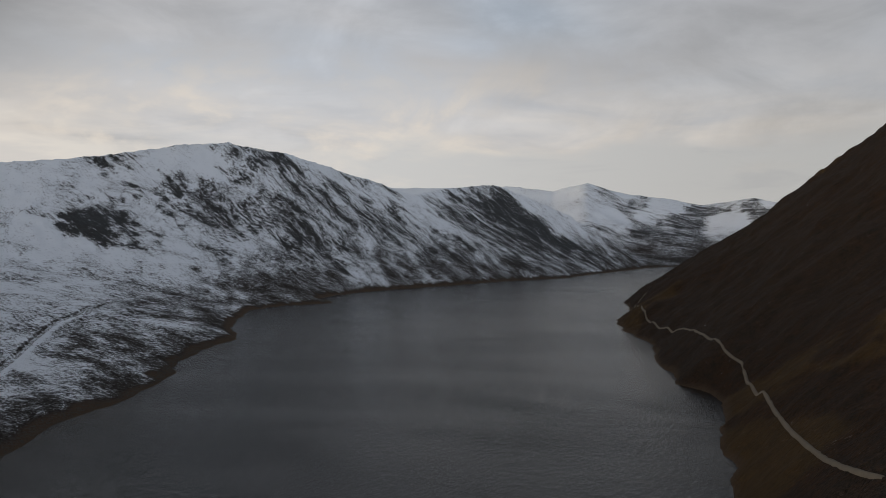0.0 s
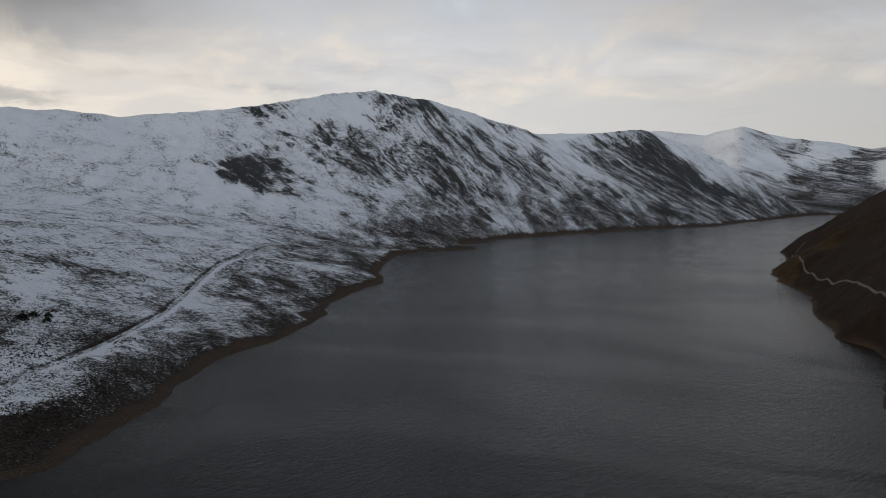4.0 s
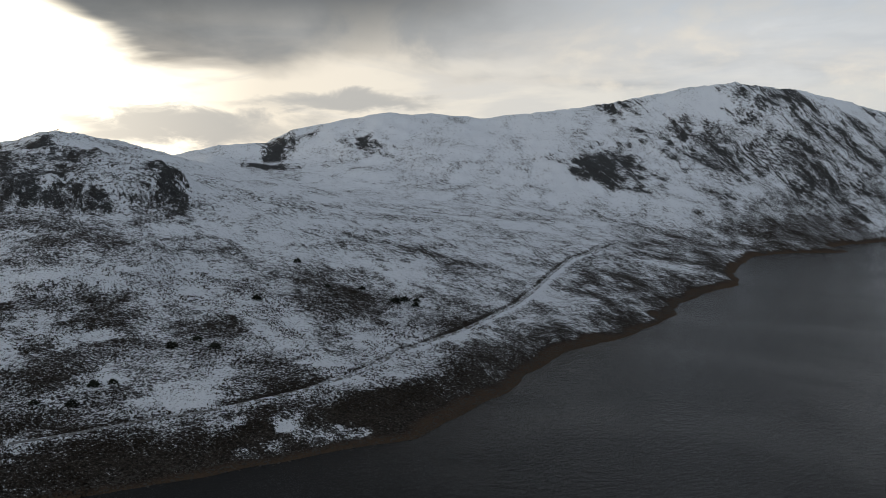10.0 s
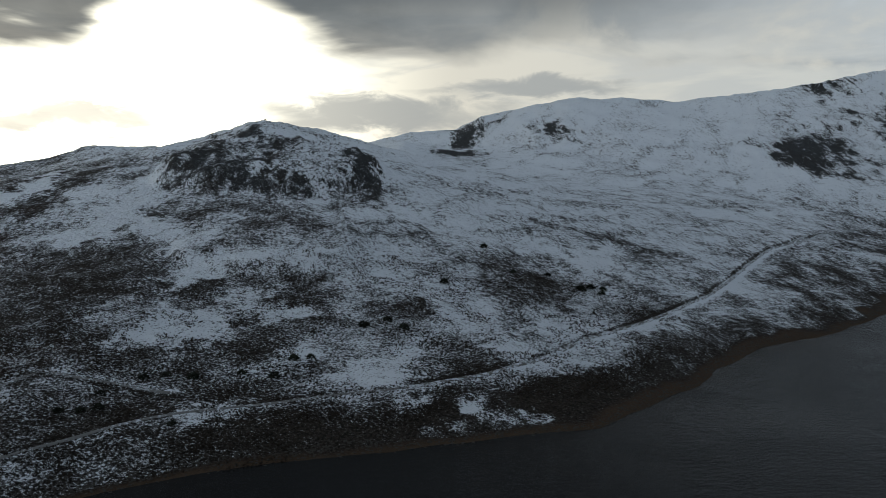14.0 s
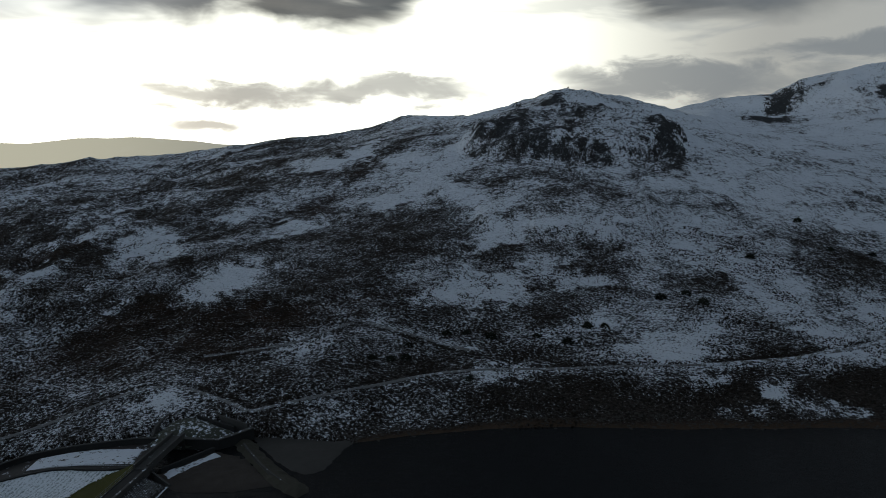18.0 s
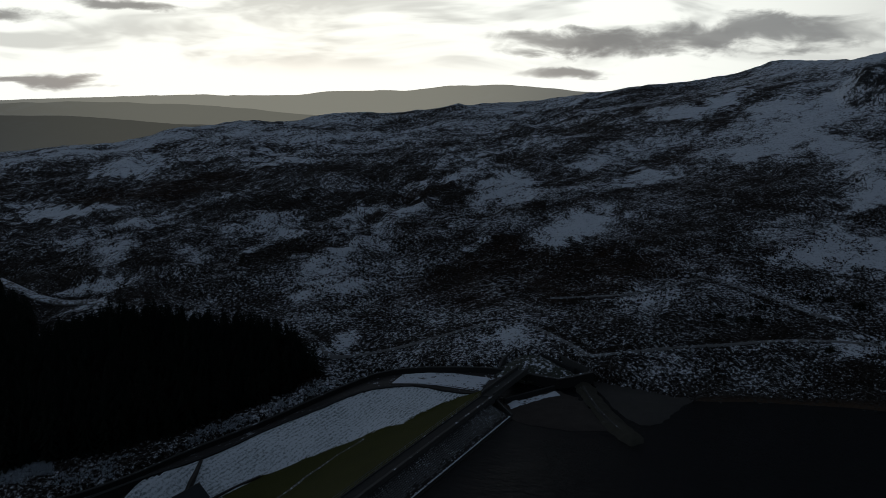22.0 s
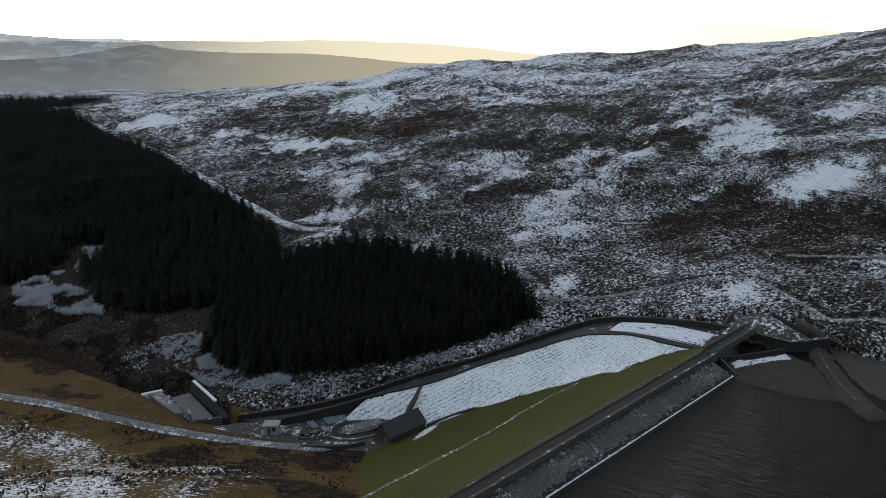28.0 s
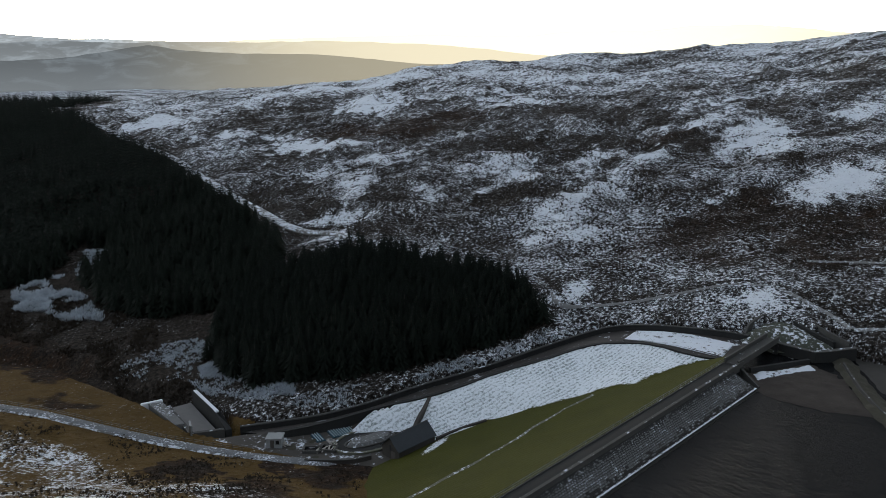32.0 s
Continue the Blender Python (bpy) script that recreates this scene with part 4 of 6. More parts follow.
def block(name, mat, corners, z0, z1, bevel=0.06):
    """A prism on a ground plan, with its upper edges taken off. z1 may be a list, one height a corner."""
    n = len(corners)
    tops = list(z1) if isinstance(z1, (list, tuple)) else [z1] * n
    lows = list(z0) if isinstance(z0, (list, tuple)) else [z0] * n
    c = Vector((sum(p[0] for p in corners) / n, sum(p[1] for p in corners) / n))
    verts = [(p[0], p[1], z) for p, z in zip(corners, lows)]
    verts += [(p[0], p[1], z - bevel) for p, z in zip(corners, tops)]
    for p, z in zip(corners, tops):
        d = (c - Vector(p[:2]))
        d = d.normalized() * bevel if d.length else d
        verts.append((p[0] + d.x, p[1] + d.y, z))
    faces = [tuple(range(n))[::-1], tuple(range(2 * n, 3 * n))]
    for k in range(n):
        j = (k + 1) % n
        faces += [(k, j, n + j, n + k), (n + k, n + j, 2 * n + j, 2 * n + k)]
    return oriented(mesh_from(name, verts, faces, mat, False))


def oriented(me):
    bm = bmesh.new()
    bm.from_mesh(me)
    bmesh.ops.recalc_face_normals(bm, faces=bm.faces)
    bm.to_mesh(me)
    bm.free()
    return me


def smooth_line(points, step):
    """Evenly spaced places on a rounded line through the points."""
    p = [Vector(q) for q in points]
    p = [2 * p[0] - p[1]] + p + [2 * p[-1] - p[-2]]
    out = []
    for a, b, c, d in zip(p[:-3], p[1:-2], p[2:-1], p[3:]):
        n = max(1, int((c - b).length / step))
        for k in range(n):
            t = k / n
            out.append(0.5 * (2 * b + (c - a) * t + (2 * a - 5 * b + 4 * c - d) * t * t + (3 * b - a - 3 * c + d) * t ** 3))
    return out + [p[-2]]


def sweep(name, mat, line, profile, smooth=False, closed=True):
    """A profile (across, up) carried along a line of places. across is to the right of the way."""
    n, verts, faces = len(profile), [], []
    for k, p in enumerate(line):
        way = line[min(k + 1, len(line) - 1)] - line[max(k - 1, 0)]
        side = Vector((way.y, -way.x, 0)).normalized()
        verts += [p + side * a + Vector((0, 0, u)) for a, u in profile]
    for k in range(len(line) - 1):
        for j in range(n if closed else n - 1):
            m = (j + 1) % n
            faces.append((k * n + j, k * n + m, (k + 1) * n + m, (k + 1) * n + j))
    if closed:
        faces += [tuple(range(n))[::-1], tuple(range((len(line) - 1) * n, len(line) * n))]
    return oriented(mesh_from(name, verts, faces, mat, smooth))


def lie_of(points):
    x, y = np.array([p[0] for p in points], float), np.array([p[1] for p in points], float)
    return land(x, y)[0]


def track(name, points, width, mat, label, raise_by=0.4):
    line = smooth_line([(x, y, 0) for x, y in points], 3.0)
    z = lie_of(line)
    z = np.convolve(np.pad(z, 2, mode="edge"), np.ones(5) / 5, "valid")
    line = [Vector((p.x, p.y, h + raise_by)) for p, h in zip(line, z)]
    w = width / 2
    me = sweep(name, mat, line, [(-w - 0.3, -1.2), (-w, -0.05), (-w * 0.55, -0.12), (-w * 0.2, 0.05), (w * 0.2, 0.05), (w * 0.55, -0.12), (w, -0.05), (w + 0.3, -1.2)], True, False)
    return tagged(new(name, me), label, "track", kind="structure")


# ---------------------------------------------------------------- tracks
track("track", SHORE_TRACK, 1.7, GRIT, "snow-covered gravel track along the loch shore", 0.35)
track("track", LOW_TRACK, 1.2, PACKED, "worn gravel track with patches of snow above the loch", 0.3)
track("track", SPILL_TRACK, 1.1, PACKED, "snow-covered gravel track curving round to the spillway", 0.25)
track("track", HILL_PATH, 1.2, PACKED, "narrow snow-covered hill path in the heather", 0.3)
track("track", EAST_TRACK, 1.2, EARTH, "pale gravel track across a brown hillside", 0.5)
track("track", FOREST_ROAD, 4.0, GRIT, "snow-covered forest road along the plantation edge", 0.6)
track("road", [(-110, -250), (-120, -200), (-125, -180), (-130, -160), (-136, -134), (-145, -113), (-150, -107)], 2.8, TAR, "narrow snow-dusted access road to the dam")
for side in (-1.8, 1.8):
    track("verge", [(-110 + side, -250), (-120 + side, -200), (-125 + side, -180), (-130 + side, -160), (-136 + side, -134)], 0.5, GRIT, "thin line of snow along the road edge", 0.35)

# ---------------------------------------------------------------- far ranges, painted pale with haze
def painted_haze(name, colour, glare=3.2):
    """Hills so far off that haze is painted on as emission, brightest below the sun."""
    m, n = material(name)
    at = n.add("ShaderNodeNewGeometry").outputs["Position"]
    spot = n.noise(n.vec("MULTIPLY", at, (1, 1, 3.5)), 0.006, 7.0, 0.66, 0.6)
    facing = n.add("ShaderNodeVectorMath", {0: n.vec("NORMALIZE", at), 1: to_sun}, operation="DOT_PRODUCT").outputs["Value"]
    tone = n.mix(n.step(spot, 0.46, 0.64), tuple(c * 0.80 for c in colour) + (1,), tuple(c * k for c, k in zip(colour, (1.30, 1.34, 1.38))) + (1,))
    # mist painted into the glow: paler towards the foot
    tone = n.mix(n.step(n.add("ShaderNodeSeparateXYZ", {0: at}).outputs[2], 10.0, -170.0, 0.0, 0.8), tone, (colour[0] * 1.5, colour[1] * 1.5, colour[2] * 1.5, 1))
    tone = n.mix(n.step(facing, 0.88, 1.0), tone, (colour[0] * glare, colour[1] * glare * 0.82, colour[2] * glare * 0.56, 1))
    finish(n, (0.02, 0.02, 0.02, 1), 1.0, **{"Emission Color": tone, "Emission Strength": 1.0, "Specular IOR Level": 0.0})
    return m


def far_range(label, mat, reach, profile, foot, seed):
    """A ridge seen far off: bearing and height of its crest every few degrees."""
    turns = np.arange(profile[0][0], profile[-1][0], 0.12)
    crest = np.interp(turns, [p[0] for p in profile], [p[1] for p in profile])
    crest = crest + (fbm(turns * 40, turns * 0, 60, 4, seed) - 0.5) * reach * 0.0022
    verts, faces = [], []
    for a, top in zip(np.radians(turns), crest):
        for back, k in ((-300, 0.0), (-120, 0.55), (0, 1.0), (150, 0.4)):
            verts.append((-math.sin(a) * (reach + back), math.cos(a) * (reach + back), foot + (top - foot) * k))
    for k in range(len(turns) - 1):
        for j in range(3):
            faces.append((k * 4 + j, k * 4 + j + 1, k * 4 + 5 + j, k * 4 + 4 + j))
    return tagged(new("backdrop", mesh_from("backdrop", verts, faces, mat)), label, "hills", kind="structure")


HAZE_NEAR = painted_haze("hazy_hills_near", (0.072, 0.076, 0.078))
HAZE_MID = painted_haze("hazy_hills_middle", (0.125, 0.130, 0.132), 4.0)
HAZE_FAR = painted_haze("hazy_hills_far", (0.22, 0.227, 0.23), 3.8)
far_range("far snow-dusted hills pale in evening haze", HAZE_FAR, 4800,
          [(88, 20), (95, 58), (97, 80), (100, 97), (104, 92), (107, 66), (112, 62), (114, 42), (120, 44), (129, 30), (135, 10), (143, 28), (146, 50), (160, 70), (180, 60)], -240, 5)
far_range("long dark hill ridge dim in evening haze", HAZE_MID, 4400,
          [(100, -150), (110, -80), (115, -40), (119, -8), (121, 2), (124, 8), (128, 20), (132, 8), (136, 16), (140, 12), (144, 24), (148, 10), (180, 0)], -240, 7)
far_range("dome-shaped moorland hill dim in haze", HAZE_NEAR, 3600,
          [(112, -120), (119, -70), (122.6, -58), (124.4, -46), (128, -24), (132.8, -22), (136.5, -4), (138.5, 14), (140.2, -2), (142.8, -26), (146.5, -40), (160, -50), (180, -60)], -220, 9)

# ---------------------------------------------------------------- far snow mountains at the head of the loch
def head_mountains():
    turns = np.radians(np.arange(-22, 24, 0.2))
    reach = np.arange(3250, 4900, 22.0)
    a, r = np.meshgrid(turns, reach)
    x, y = -np.sin(a) * r, np.cos(a) * r
    deg = np.degrees(a)
    crest = np.interp(deg, [-22, -14, -6.4, -4.8, -1.7, 0.5, 3.3, 5.6, 7.8, 10.8, 16.2, 18.8, 24], [300, 290, 265, 285, 262, 300, 330, 378, 345, 376, 372, 374, 380])
    knee = np.interp(deg, [-22, -6, -2, 2, 6, 12, 24], [3900, 4050, 4300, 4300, 4250, 4500, 4500])
    k = np.clip((r - 3250) / (knee - 3250), 0, 1)
    z = 10 + (crest - 10) * k ** 1.3 - np.clip(r - knee, 0, 1e4) * 0.25
    z = z + (fbm(x, y, 260, 4, 13) - 0.5) * 70 * np.sin(np.pi * np.clip(k, 0, 1)) + (fbm(x, y, 60, 4, 15) - 0.5) * 14
    rows, cols = x.shape
    i, j = np.meshgrid(np.arange(rows - 1), np.arange(cols - 1), indexing="ij")
    quads = np.stack([i * cols + j, i * cols + j + 1, (i + 1) * cols + j + 1, (i + 1) * cols + j], -1).reshape(-1, 4)
    me = mesh_from("mountains", np.stack([x, y, z], -1).reshape(-1, 3).tolist(), quads.tolist(), MOOR)
    crag = np.clip((fbm(x, y * 0.5, 240, 5, 17, True) - 0.56) * 4, 0, 0.8) * np.clip((8 - deg) / 6, 0.1, 1) * np.clip((k - 0.1) * 3, 0, 1)
    values = {"snow": 0.20 + 0.62 * np.clip(k * 1.6, 0, 1) + (fbm(x, y, 120, 3, 19) - 0.5) * 0.5, "crag": crag, "brown": 0.6 - 0.5 * k, "beach": 0 * x, "steep": 1 + 0 * x}
    for key, v in values.items():
        me.attributes.new(key, "FLOAT", "POINT").data.foreach_set("value", np.clip(v, 0, 1).ravel().astype(np.float32))
    tagged(new("mountains", me), "snow-covered rocky mountains at the head of a loch", "mountains", kind="structure")


head_mountains()

def heap(name, mat, poly, slope, top, rough, step=0.6, base=0.0):
    """Ground rising from its outline at a slope to a rounded top, with an uneven surface and a ragged edge."""
    ring = [(x, y, 0) for x, y in poly]
    xs, ys = [p[0] for p in poly], [p[1] for p in poly]
    x, y = np.meshgrid(np.arange(min(xs) - 2, max(xs) + 2, step), np.arange(min(ys) - 2, max(ys) + 2, step))
    d = nearest(x, y, ring + ring[:1])[0]
    d = np.where(inside(x, y, ring), d, -d) + (fbm(x, y, 3.5, 3, 19) - 0.5) * 1.6
    z = base + np.where(d > 0, top * (1 - np.exp(-d * slope / top)), d * 0.8) + (fbm(x, y, 1.8, 3, 23) - 0.5) * rough
    rows, cols = x.shape
    i, j = np.meshgrid(np.arange(rows - 1), np.arange(cols - 1), indexing="ij")
    ok = (d > -1.8)[:-1, :-1]
    quads = np.stack([i * cols + j, i * cols + j + 1, (i + 1) * cols + j + 1, (i + 1) * cols + j], -1)[ok]
    used, flat = np.unique(quads, return_inverse=True)
    return mesh_from(name, np.stack([x, y, z], -1).reshape(-1, 3)[used].tolist(), flat.reshape(quads.shape).tolist(), mat)


# ---------------------------------------------------------------- the dam
AXIS, TOWARDS = Vector((0.971, -0.239, 0)), Vector((0.239, 0.971, 0))   # along the crest to the east; towards the loch


def on_dam(s, n, z):
    return AXIS * s + TOWARDS * n + Vector((0, 0, z))


dam = thing("dam", on_dam(-130, -88, -17), "grass-backed earth dam with a stone-pitched face and crest path", "dam", kind="structure")
SPILL_NEAR = [(-208.4, -42, 1.0), (-208.6, -49.6, 0.5), (-211.9, -57.9, 0), (-213.8, -63.1, -0.6), (-213.1, -73.9, -2.2), (-210, -81, -4), (-203.1, -86.4, -5.5),
              (-197.4, -92.3, -7), (-191.1, -97.7, -8.3), (-184, -102.4, -9.6), (-177, -107.5, -10.7), (-172, -112.8, -11.7), (-166.5, -118, -12.6), (-160.6, -122.4, -13.4),
              (-153.9, -128, -14.3), (-148, -134, -15)]
SPILL_FAR = [(-224.1, -40.2, 2.6), (-225.5, -46.4, 2.2), (-225.8, -54.1, 1.6), (-226.1, -62.1, 0.8), (-226.5, -67, 0), (-226.5, -73.6, -1.2), (-225, -78.6, -2.3), (-220.9, -85.2, -4.5),
             (-214.5, -91.5, -6.5), (-207.8, -97.2, -8.3), (-201.3, -102.8, -10), (-195, -108.3, -11.4), (-188.5, -113.9, -12.6), (-181.7, -118.6, -13.6), (-174, -122.9, -14.4),
             (-167.3, -127.3, -15), (-160.5, -133.4, -15.8), (-148.5, -145.5, -16.3)]


def dam_back():
    """Turfed back of the dam, meeting the snowy side slope that comes down from the spillway."""
    s, n = np.meshgrid(np.arange(-214, -44, 0.8), -88.3 - np.arange(0, 66, 0.8))
    x, y = AXIS.x * s + TOWARDS.x * n, AXIS.y * s + TOWARDS.y * n
    slope = 3.0 + (n + 88.3) / 2.55
    wd, wz = nearest(x, y, SPILL_NEAR)
    side = wz - wd * np.interp(s, [-195, -190, -181, -171, -160, -155, -148, -138], [0.55, 0.45, 0.22, 0.15, 0.14, 0.24, 0.32, 0.30])
    past = 0.249 * (x + 163) - 0.968 * (y + 104)         # beyond the curved yard wall the side slope drops
    drop = np.clip(np.where(x > -184, past, -1) / 1.6, 0, 1) * np.clip(wd / 7, 0, 1)
    side = side - 2.0 * drop * drop * (3 - 2 * drop) - np.clip(x + 164, 0, 40) * 0.08
    z = np.maximum(slope, side) + (fbm(x, y, 7, 3, 3) - 0.5) * 0.25 - 0.15 * np.clip(1 - wd / 3, 0, 1)
    poly = [(p[0], p[1]) for p in SPILL_NEAR] + [(-150, -150), (0, -150), (0, -60), (-209, -30)]
    keep = inside(x, y, poly) | (wd < 0.6) & (s < -138)
    rows, cols = x.shape
    i, j = np.meshgrid(np.arange(rows - 1), np.arange(cols - 1), indexing="ij")
    ok = keep[:-1, :-1] & keep[1:, :-1] & keep[:-1, 1:] & keep[1:, 1:]
    quads = np.stack([i * cols + j, i * cols + j + 1, (i + 1) * cols + j + 1, (i + 1) * cols + j], -1)[ok]
    me = mesh_from("back_slope", np.stack([x, y, z], -1).reshape(-1, 3).tolist(), quads.tolist(), BACK)
    # snow lies on the side slope under the spillway
    snow = np.clip((side - slope + (fbm(x, y, 6, 4, 7) - 0.5) * 1.8) / 1.0 + 0.4, 0, 1)
    snow = np.maximum(snow, 0.9 * np.exp(-((s + 133) / 7) ** 2 - ((n + 132 - 0.35 * (s + 133)) / 1.8) ** 2))
    me.attributes.new("snow", "FLOAT", "POINT").data.foreach_set("value", snow.ravel().astype(np.float32))
    return oriented(me)


def back_material():
    m, n = material("dam_turf")
    at = n.add("ShaderNodeNewGeometry").outputs["Position"]
    snow = n.add("ShaderNodeAttribute", attribute="snow").outputs["Fac"]
    fine, wide = n.noise(at, 1.6, 4.0, 0.7), n.noise(at, 0.10, 3.0)
    down = n.add("ShaderNodeVectorMath", {0: at, 1: (0.45, 0.89, 0.0)}, operation="DOT_PRODUCT").outputs["Value"]
    rows = n.math("ADD", n.math("MULTIPLY", n.math("SINE", n.math("ADD", n.math("MULTIPLY", down, 5.2), n.math("MULTIPLY", n.noise(at, 0.35, 3.0), 9.0))), 0.5), 0.5)
    turf = n.mix(n.math("ADD", n.math("MULTIPLY", fine, 0.5), n.math("MULTIPLY", wide, 0.5)), (0.022, 0.026, 0.005, 1), (0.082, 0.082, 0.012, 1))
    speck = n.step(n.math("ADD", n.math("ADD", n.math("MULTIPLY", fine, 0.75), n.math("MULTIPLY", wide, 0.2)), n.math("MULTIPLY", rows, 0.09)), 0.34, 0.56)
    white = n.mix(speck, (0.22, 0.26, 0.26, 1), (0.82, 0.86, 0.90, 1))
    lie = n.step(n.math("ADD", snow, n.math("MULTIPLY", n.math("ADD", n.math("SUBTRACT", fine, 0.5), n.math("MULTIPLY", n.math("SUBTRACT", wide, 0.5), 0.5)), 1.1)), 0.38, 0.66)
    finish(n, n.mix(lie, turf, white), 0.9, n.math("ADD", fine, n.math("MULTIPLY", rows, 0.3)), 0.0, 0.5, 0.3, **{"Specular IOR Level": 0.1})
    return m


BACK = back_material()
part("back_slope", dam_back(), dam, "mown green turf with a snow-covered side slope")
crest = [on_dam(s, -86.6, 3.0) for s in range(-187, -44, 3)]
part("crest_path", sweep("crest_path", DARK_WALL, crest, [(-1.8, -1.5), (-1.8, 0.05), (0, 0.12), (1.8, 0.05), (1.8, -1.5)]), dam, "dark tarred path along the crest")
part("wave_wall", sweep("wave_wall", CONCRETE, [p + TOWARDS * 1.75 for p in crest], [(-0.25, -1.2), (-0.25, 0.75), (-0.32, 0.78), (-0.32, 0.92), (0.32, 0.92), (0.32, 0.78), (0.25, 0.75), (0.25, -1.2)]),
     dam, "low concrete parapet on the loch side")
part("kerb", sweep("kerb", CONCRETE, [p - TOWARDS * 1.8 for p in crest], [(-0.15, -0.5), (-0.15, 0.22), (0.15, 0.25), (0.15, -0.5)]), dam, "pale concrete kerb")
under = [on_dam(s, -78.4, 0.0) for s in range(-182, -60, 3)]
part("face_bed", sweep("face_bed", DARK_WALL, under, [(6.5, 2.9), (6.5, 1.0), (-3.2, -2.6), (-3.2, -1.5)]), dam)
part("toe_beam", sweep("toe_beam", PATCHY_SNOW, [p + TOWARDS * -0.7 + Vector((0, 0, 0.32)) for p in under], [(-0.35, -0.6), (-0.35, 0.15), (0.35, 0.1), (0.35, -0.6)]), dam,
     "snow-lined concrete beam at the water's edge")
part("berm_path", sweep("berm_path", BERM, [on_dam(s, n, 3.0 + (n + 88.3) / 2.55 + 0.02) for s, n in zip(np.arange(-166, -60, 2.0), np.interp(np.arange(-166, -60, 2.0), [-166, -160, -147, -128, -60], [-111.5, -111.7, -111.6, -109, -109.8]) + 0.25 * np.sin(np.arange(53) * 0.9))],
                        [(-0.55, -0.6), (-0.35, 0.07), (0, 0.10), (0.35, 0.06), (0.55, -0.6)]), dam, "faint snowy path along the grass slope")
part("marker", block("marker", CONCRETE, [(-152.2, -73.2), (-150.8, -73.6), (-150.5, -72.3), (-151.9, -71.9)], -8, -4.9), dam, "small pale concrete box")
part("yard_retaining_wall", sweep("yard_retaining_wall", RUBBLE, smooth_line([(-163.5, -104.3, -13.4), (-167, -105.3, -12.6), (-171.5, -106.2, -11.7), (-177, -107.6, -10.9)], 1.5),
                                [(-0.4, -3), (-0.4, 0.15), (0.4, 0.15), (0.4, -3)]), dam, "curved dark wall holding up the snowy shelf")
part("retaining_wall", sweep("retaining_wall", RUBBLE, [Vector((-164.6, -98.6, -15.2)), Vector((-168.5, -97.1, -15.0)), Vector((-171.7, -95.4, -14.7)), Vector((-176.1, -91.3, -13.6))], [(-0.3, -2.5), (-0.3, 0.55), (0.3, 0.55), (0.3, -2.5)]), dam,
     "dark low stone wall")

# ---------------------------------------------------------------- spillway
spillway = thing("spillway", (-215, -80, -6), "curved masonry spillway channel with dark walls and a snowy floor", "spillway", kind="structure")
near_line, far_line = smooth_line(SPILL_NEAR, 3), smooth_line(SPILL_FAR, 3)
part("near_wall", sweep("near_wall", DARK_WALL, near_line, [(-0.4, -4), (-0.4, -0.05), (-0.5, 0), (-0.5, 0.15), (0.5, 0.15), (0.5, 0), (0.4, -0.05), (0.4, -4)]), spillway, "dark low masonry wall with a coping")
part("far_wall", sweep("far_wall", DARK_WALL, far_line, [(-0.5, -4), (-0.5, -0.3), (-0.62, -0.26), (-0.62, -0.1), (0.62, -0.1), (0.62, -0.26), (0.5, -0.3), (0.5, -4)]), spillway, "dark masonry wall with a pale coping")
part("coping", sweep("coping", CONCRETE, [p + Vector((0, 0, -0.1)) for p in far_line], [(-0.3, 0), (-0.3, 0.12), (0.3, 0.12), (0.3, 0)]), spillway, "pale frosted coping")


def channel_floor():
    m = min(len(near_line), len(far_line)) * 2
    def at(line, t):
        k = t * (len(line) - 1)
        i = min(int(k), len(line) - 2)
        return line[i].lerp(line[i + 1], k - i)
    verts, faces = [], []
    for k in range(m + 1):
        a, b = at(near_line, k / m), at(far_line, k / m)
        verts += [a.lerp(b, u) + Vector((0, 0, -0.7 - 0.9 * u)) for u in (0.0, 0.33, 0.66, 1.0)]
    for k in range(m):
        faces += [(k * 4 + j, k * 4 + j + 1, k * 4 + 5 + j, k * 4 + 4 + j) for j in range(3)]
    return oriented(mesh_from("channel_floor", verts, faces, CHANNEL))


part("channel_floor", channel_floor(), spillway, "dark wet channel floor")
part("snow_shelf", block("snow_shelf", PATCHY_SNOW, [(-211, -44), (-214.5, -57), (-216, -64), (-216.8, -71), (-224.5, -70), (-224.6, -62), (-224.2, -54), (-221, -43)],
                         -5, [0.6, 0.0, -0.7, -1.8, -1.6, -0.4, 0.2, 0.8], 0.3), spillway, "snow lying on the upper channel floor")

bridge = thing("footbridge", on_dam(-196, -86.6, 0), "concrete footbridge from the dam crest over the spillway", "bridge")
span = [on_dam(s, -86.6, 3.3) for s in np.arange(-208, -184.9, 2.3)]
part("deck", sweep("deck", CONCRETE, span, [(-1.7, -0.7), (-1.7, 0), (1.7, 0), (1.7, -0.7)]), bridge, "snow-dusted concrete deck")
for side in (-1.6, 1.6):
    part("parapet", sweep("parapet", CONCRETE, [p + TOWARDS * side for p in span], [(-0.16, 0.0), (-0.16, 0.85), (-0.22, 0.88), (-0.22, 1.02), (0.22, 1.02), (0.22, 0.88), (0.16, 0.85), (0.16, 0)]), bridge)
for s in (-207.2, -186.4):
    c = on_dam(s, -86.6, 0)
    part("pier", block("pier", DARK_WALL, [c + AXIS * a + TOWARDS * b for a, b in ((-1, -2.2), (1, -2.2), (1, 2.2), (-1, 2.2))], -3, 2.58), bridge, "dark masonry pier")

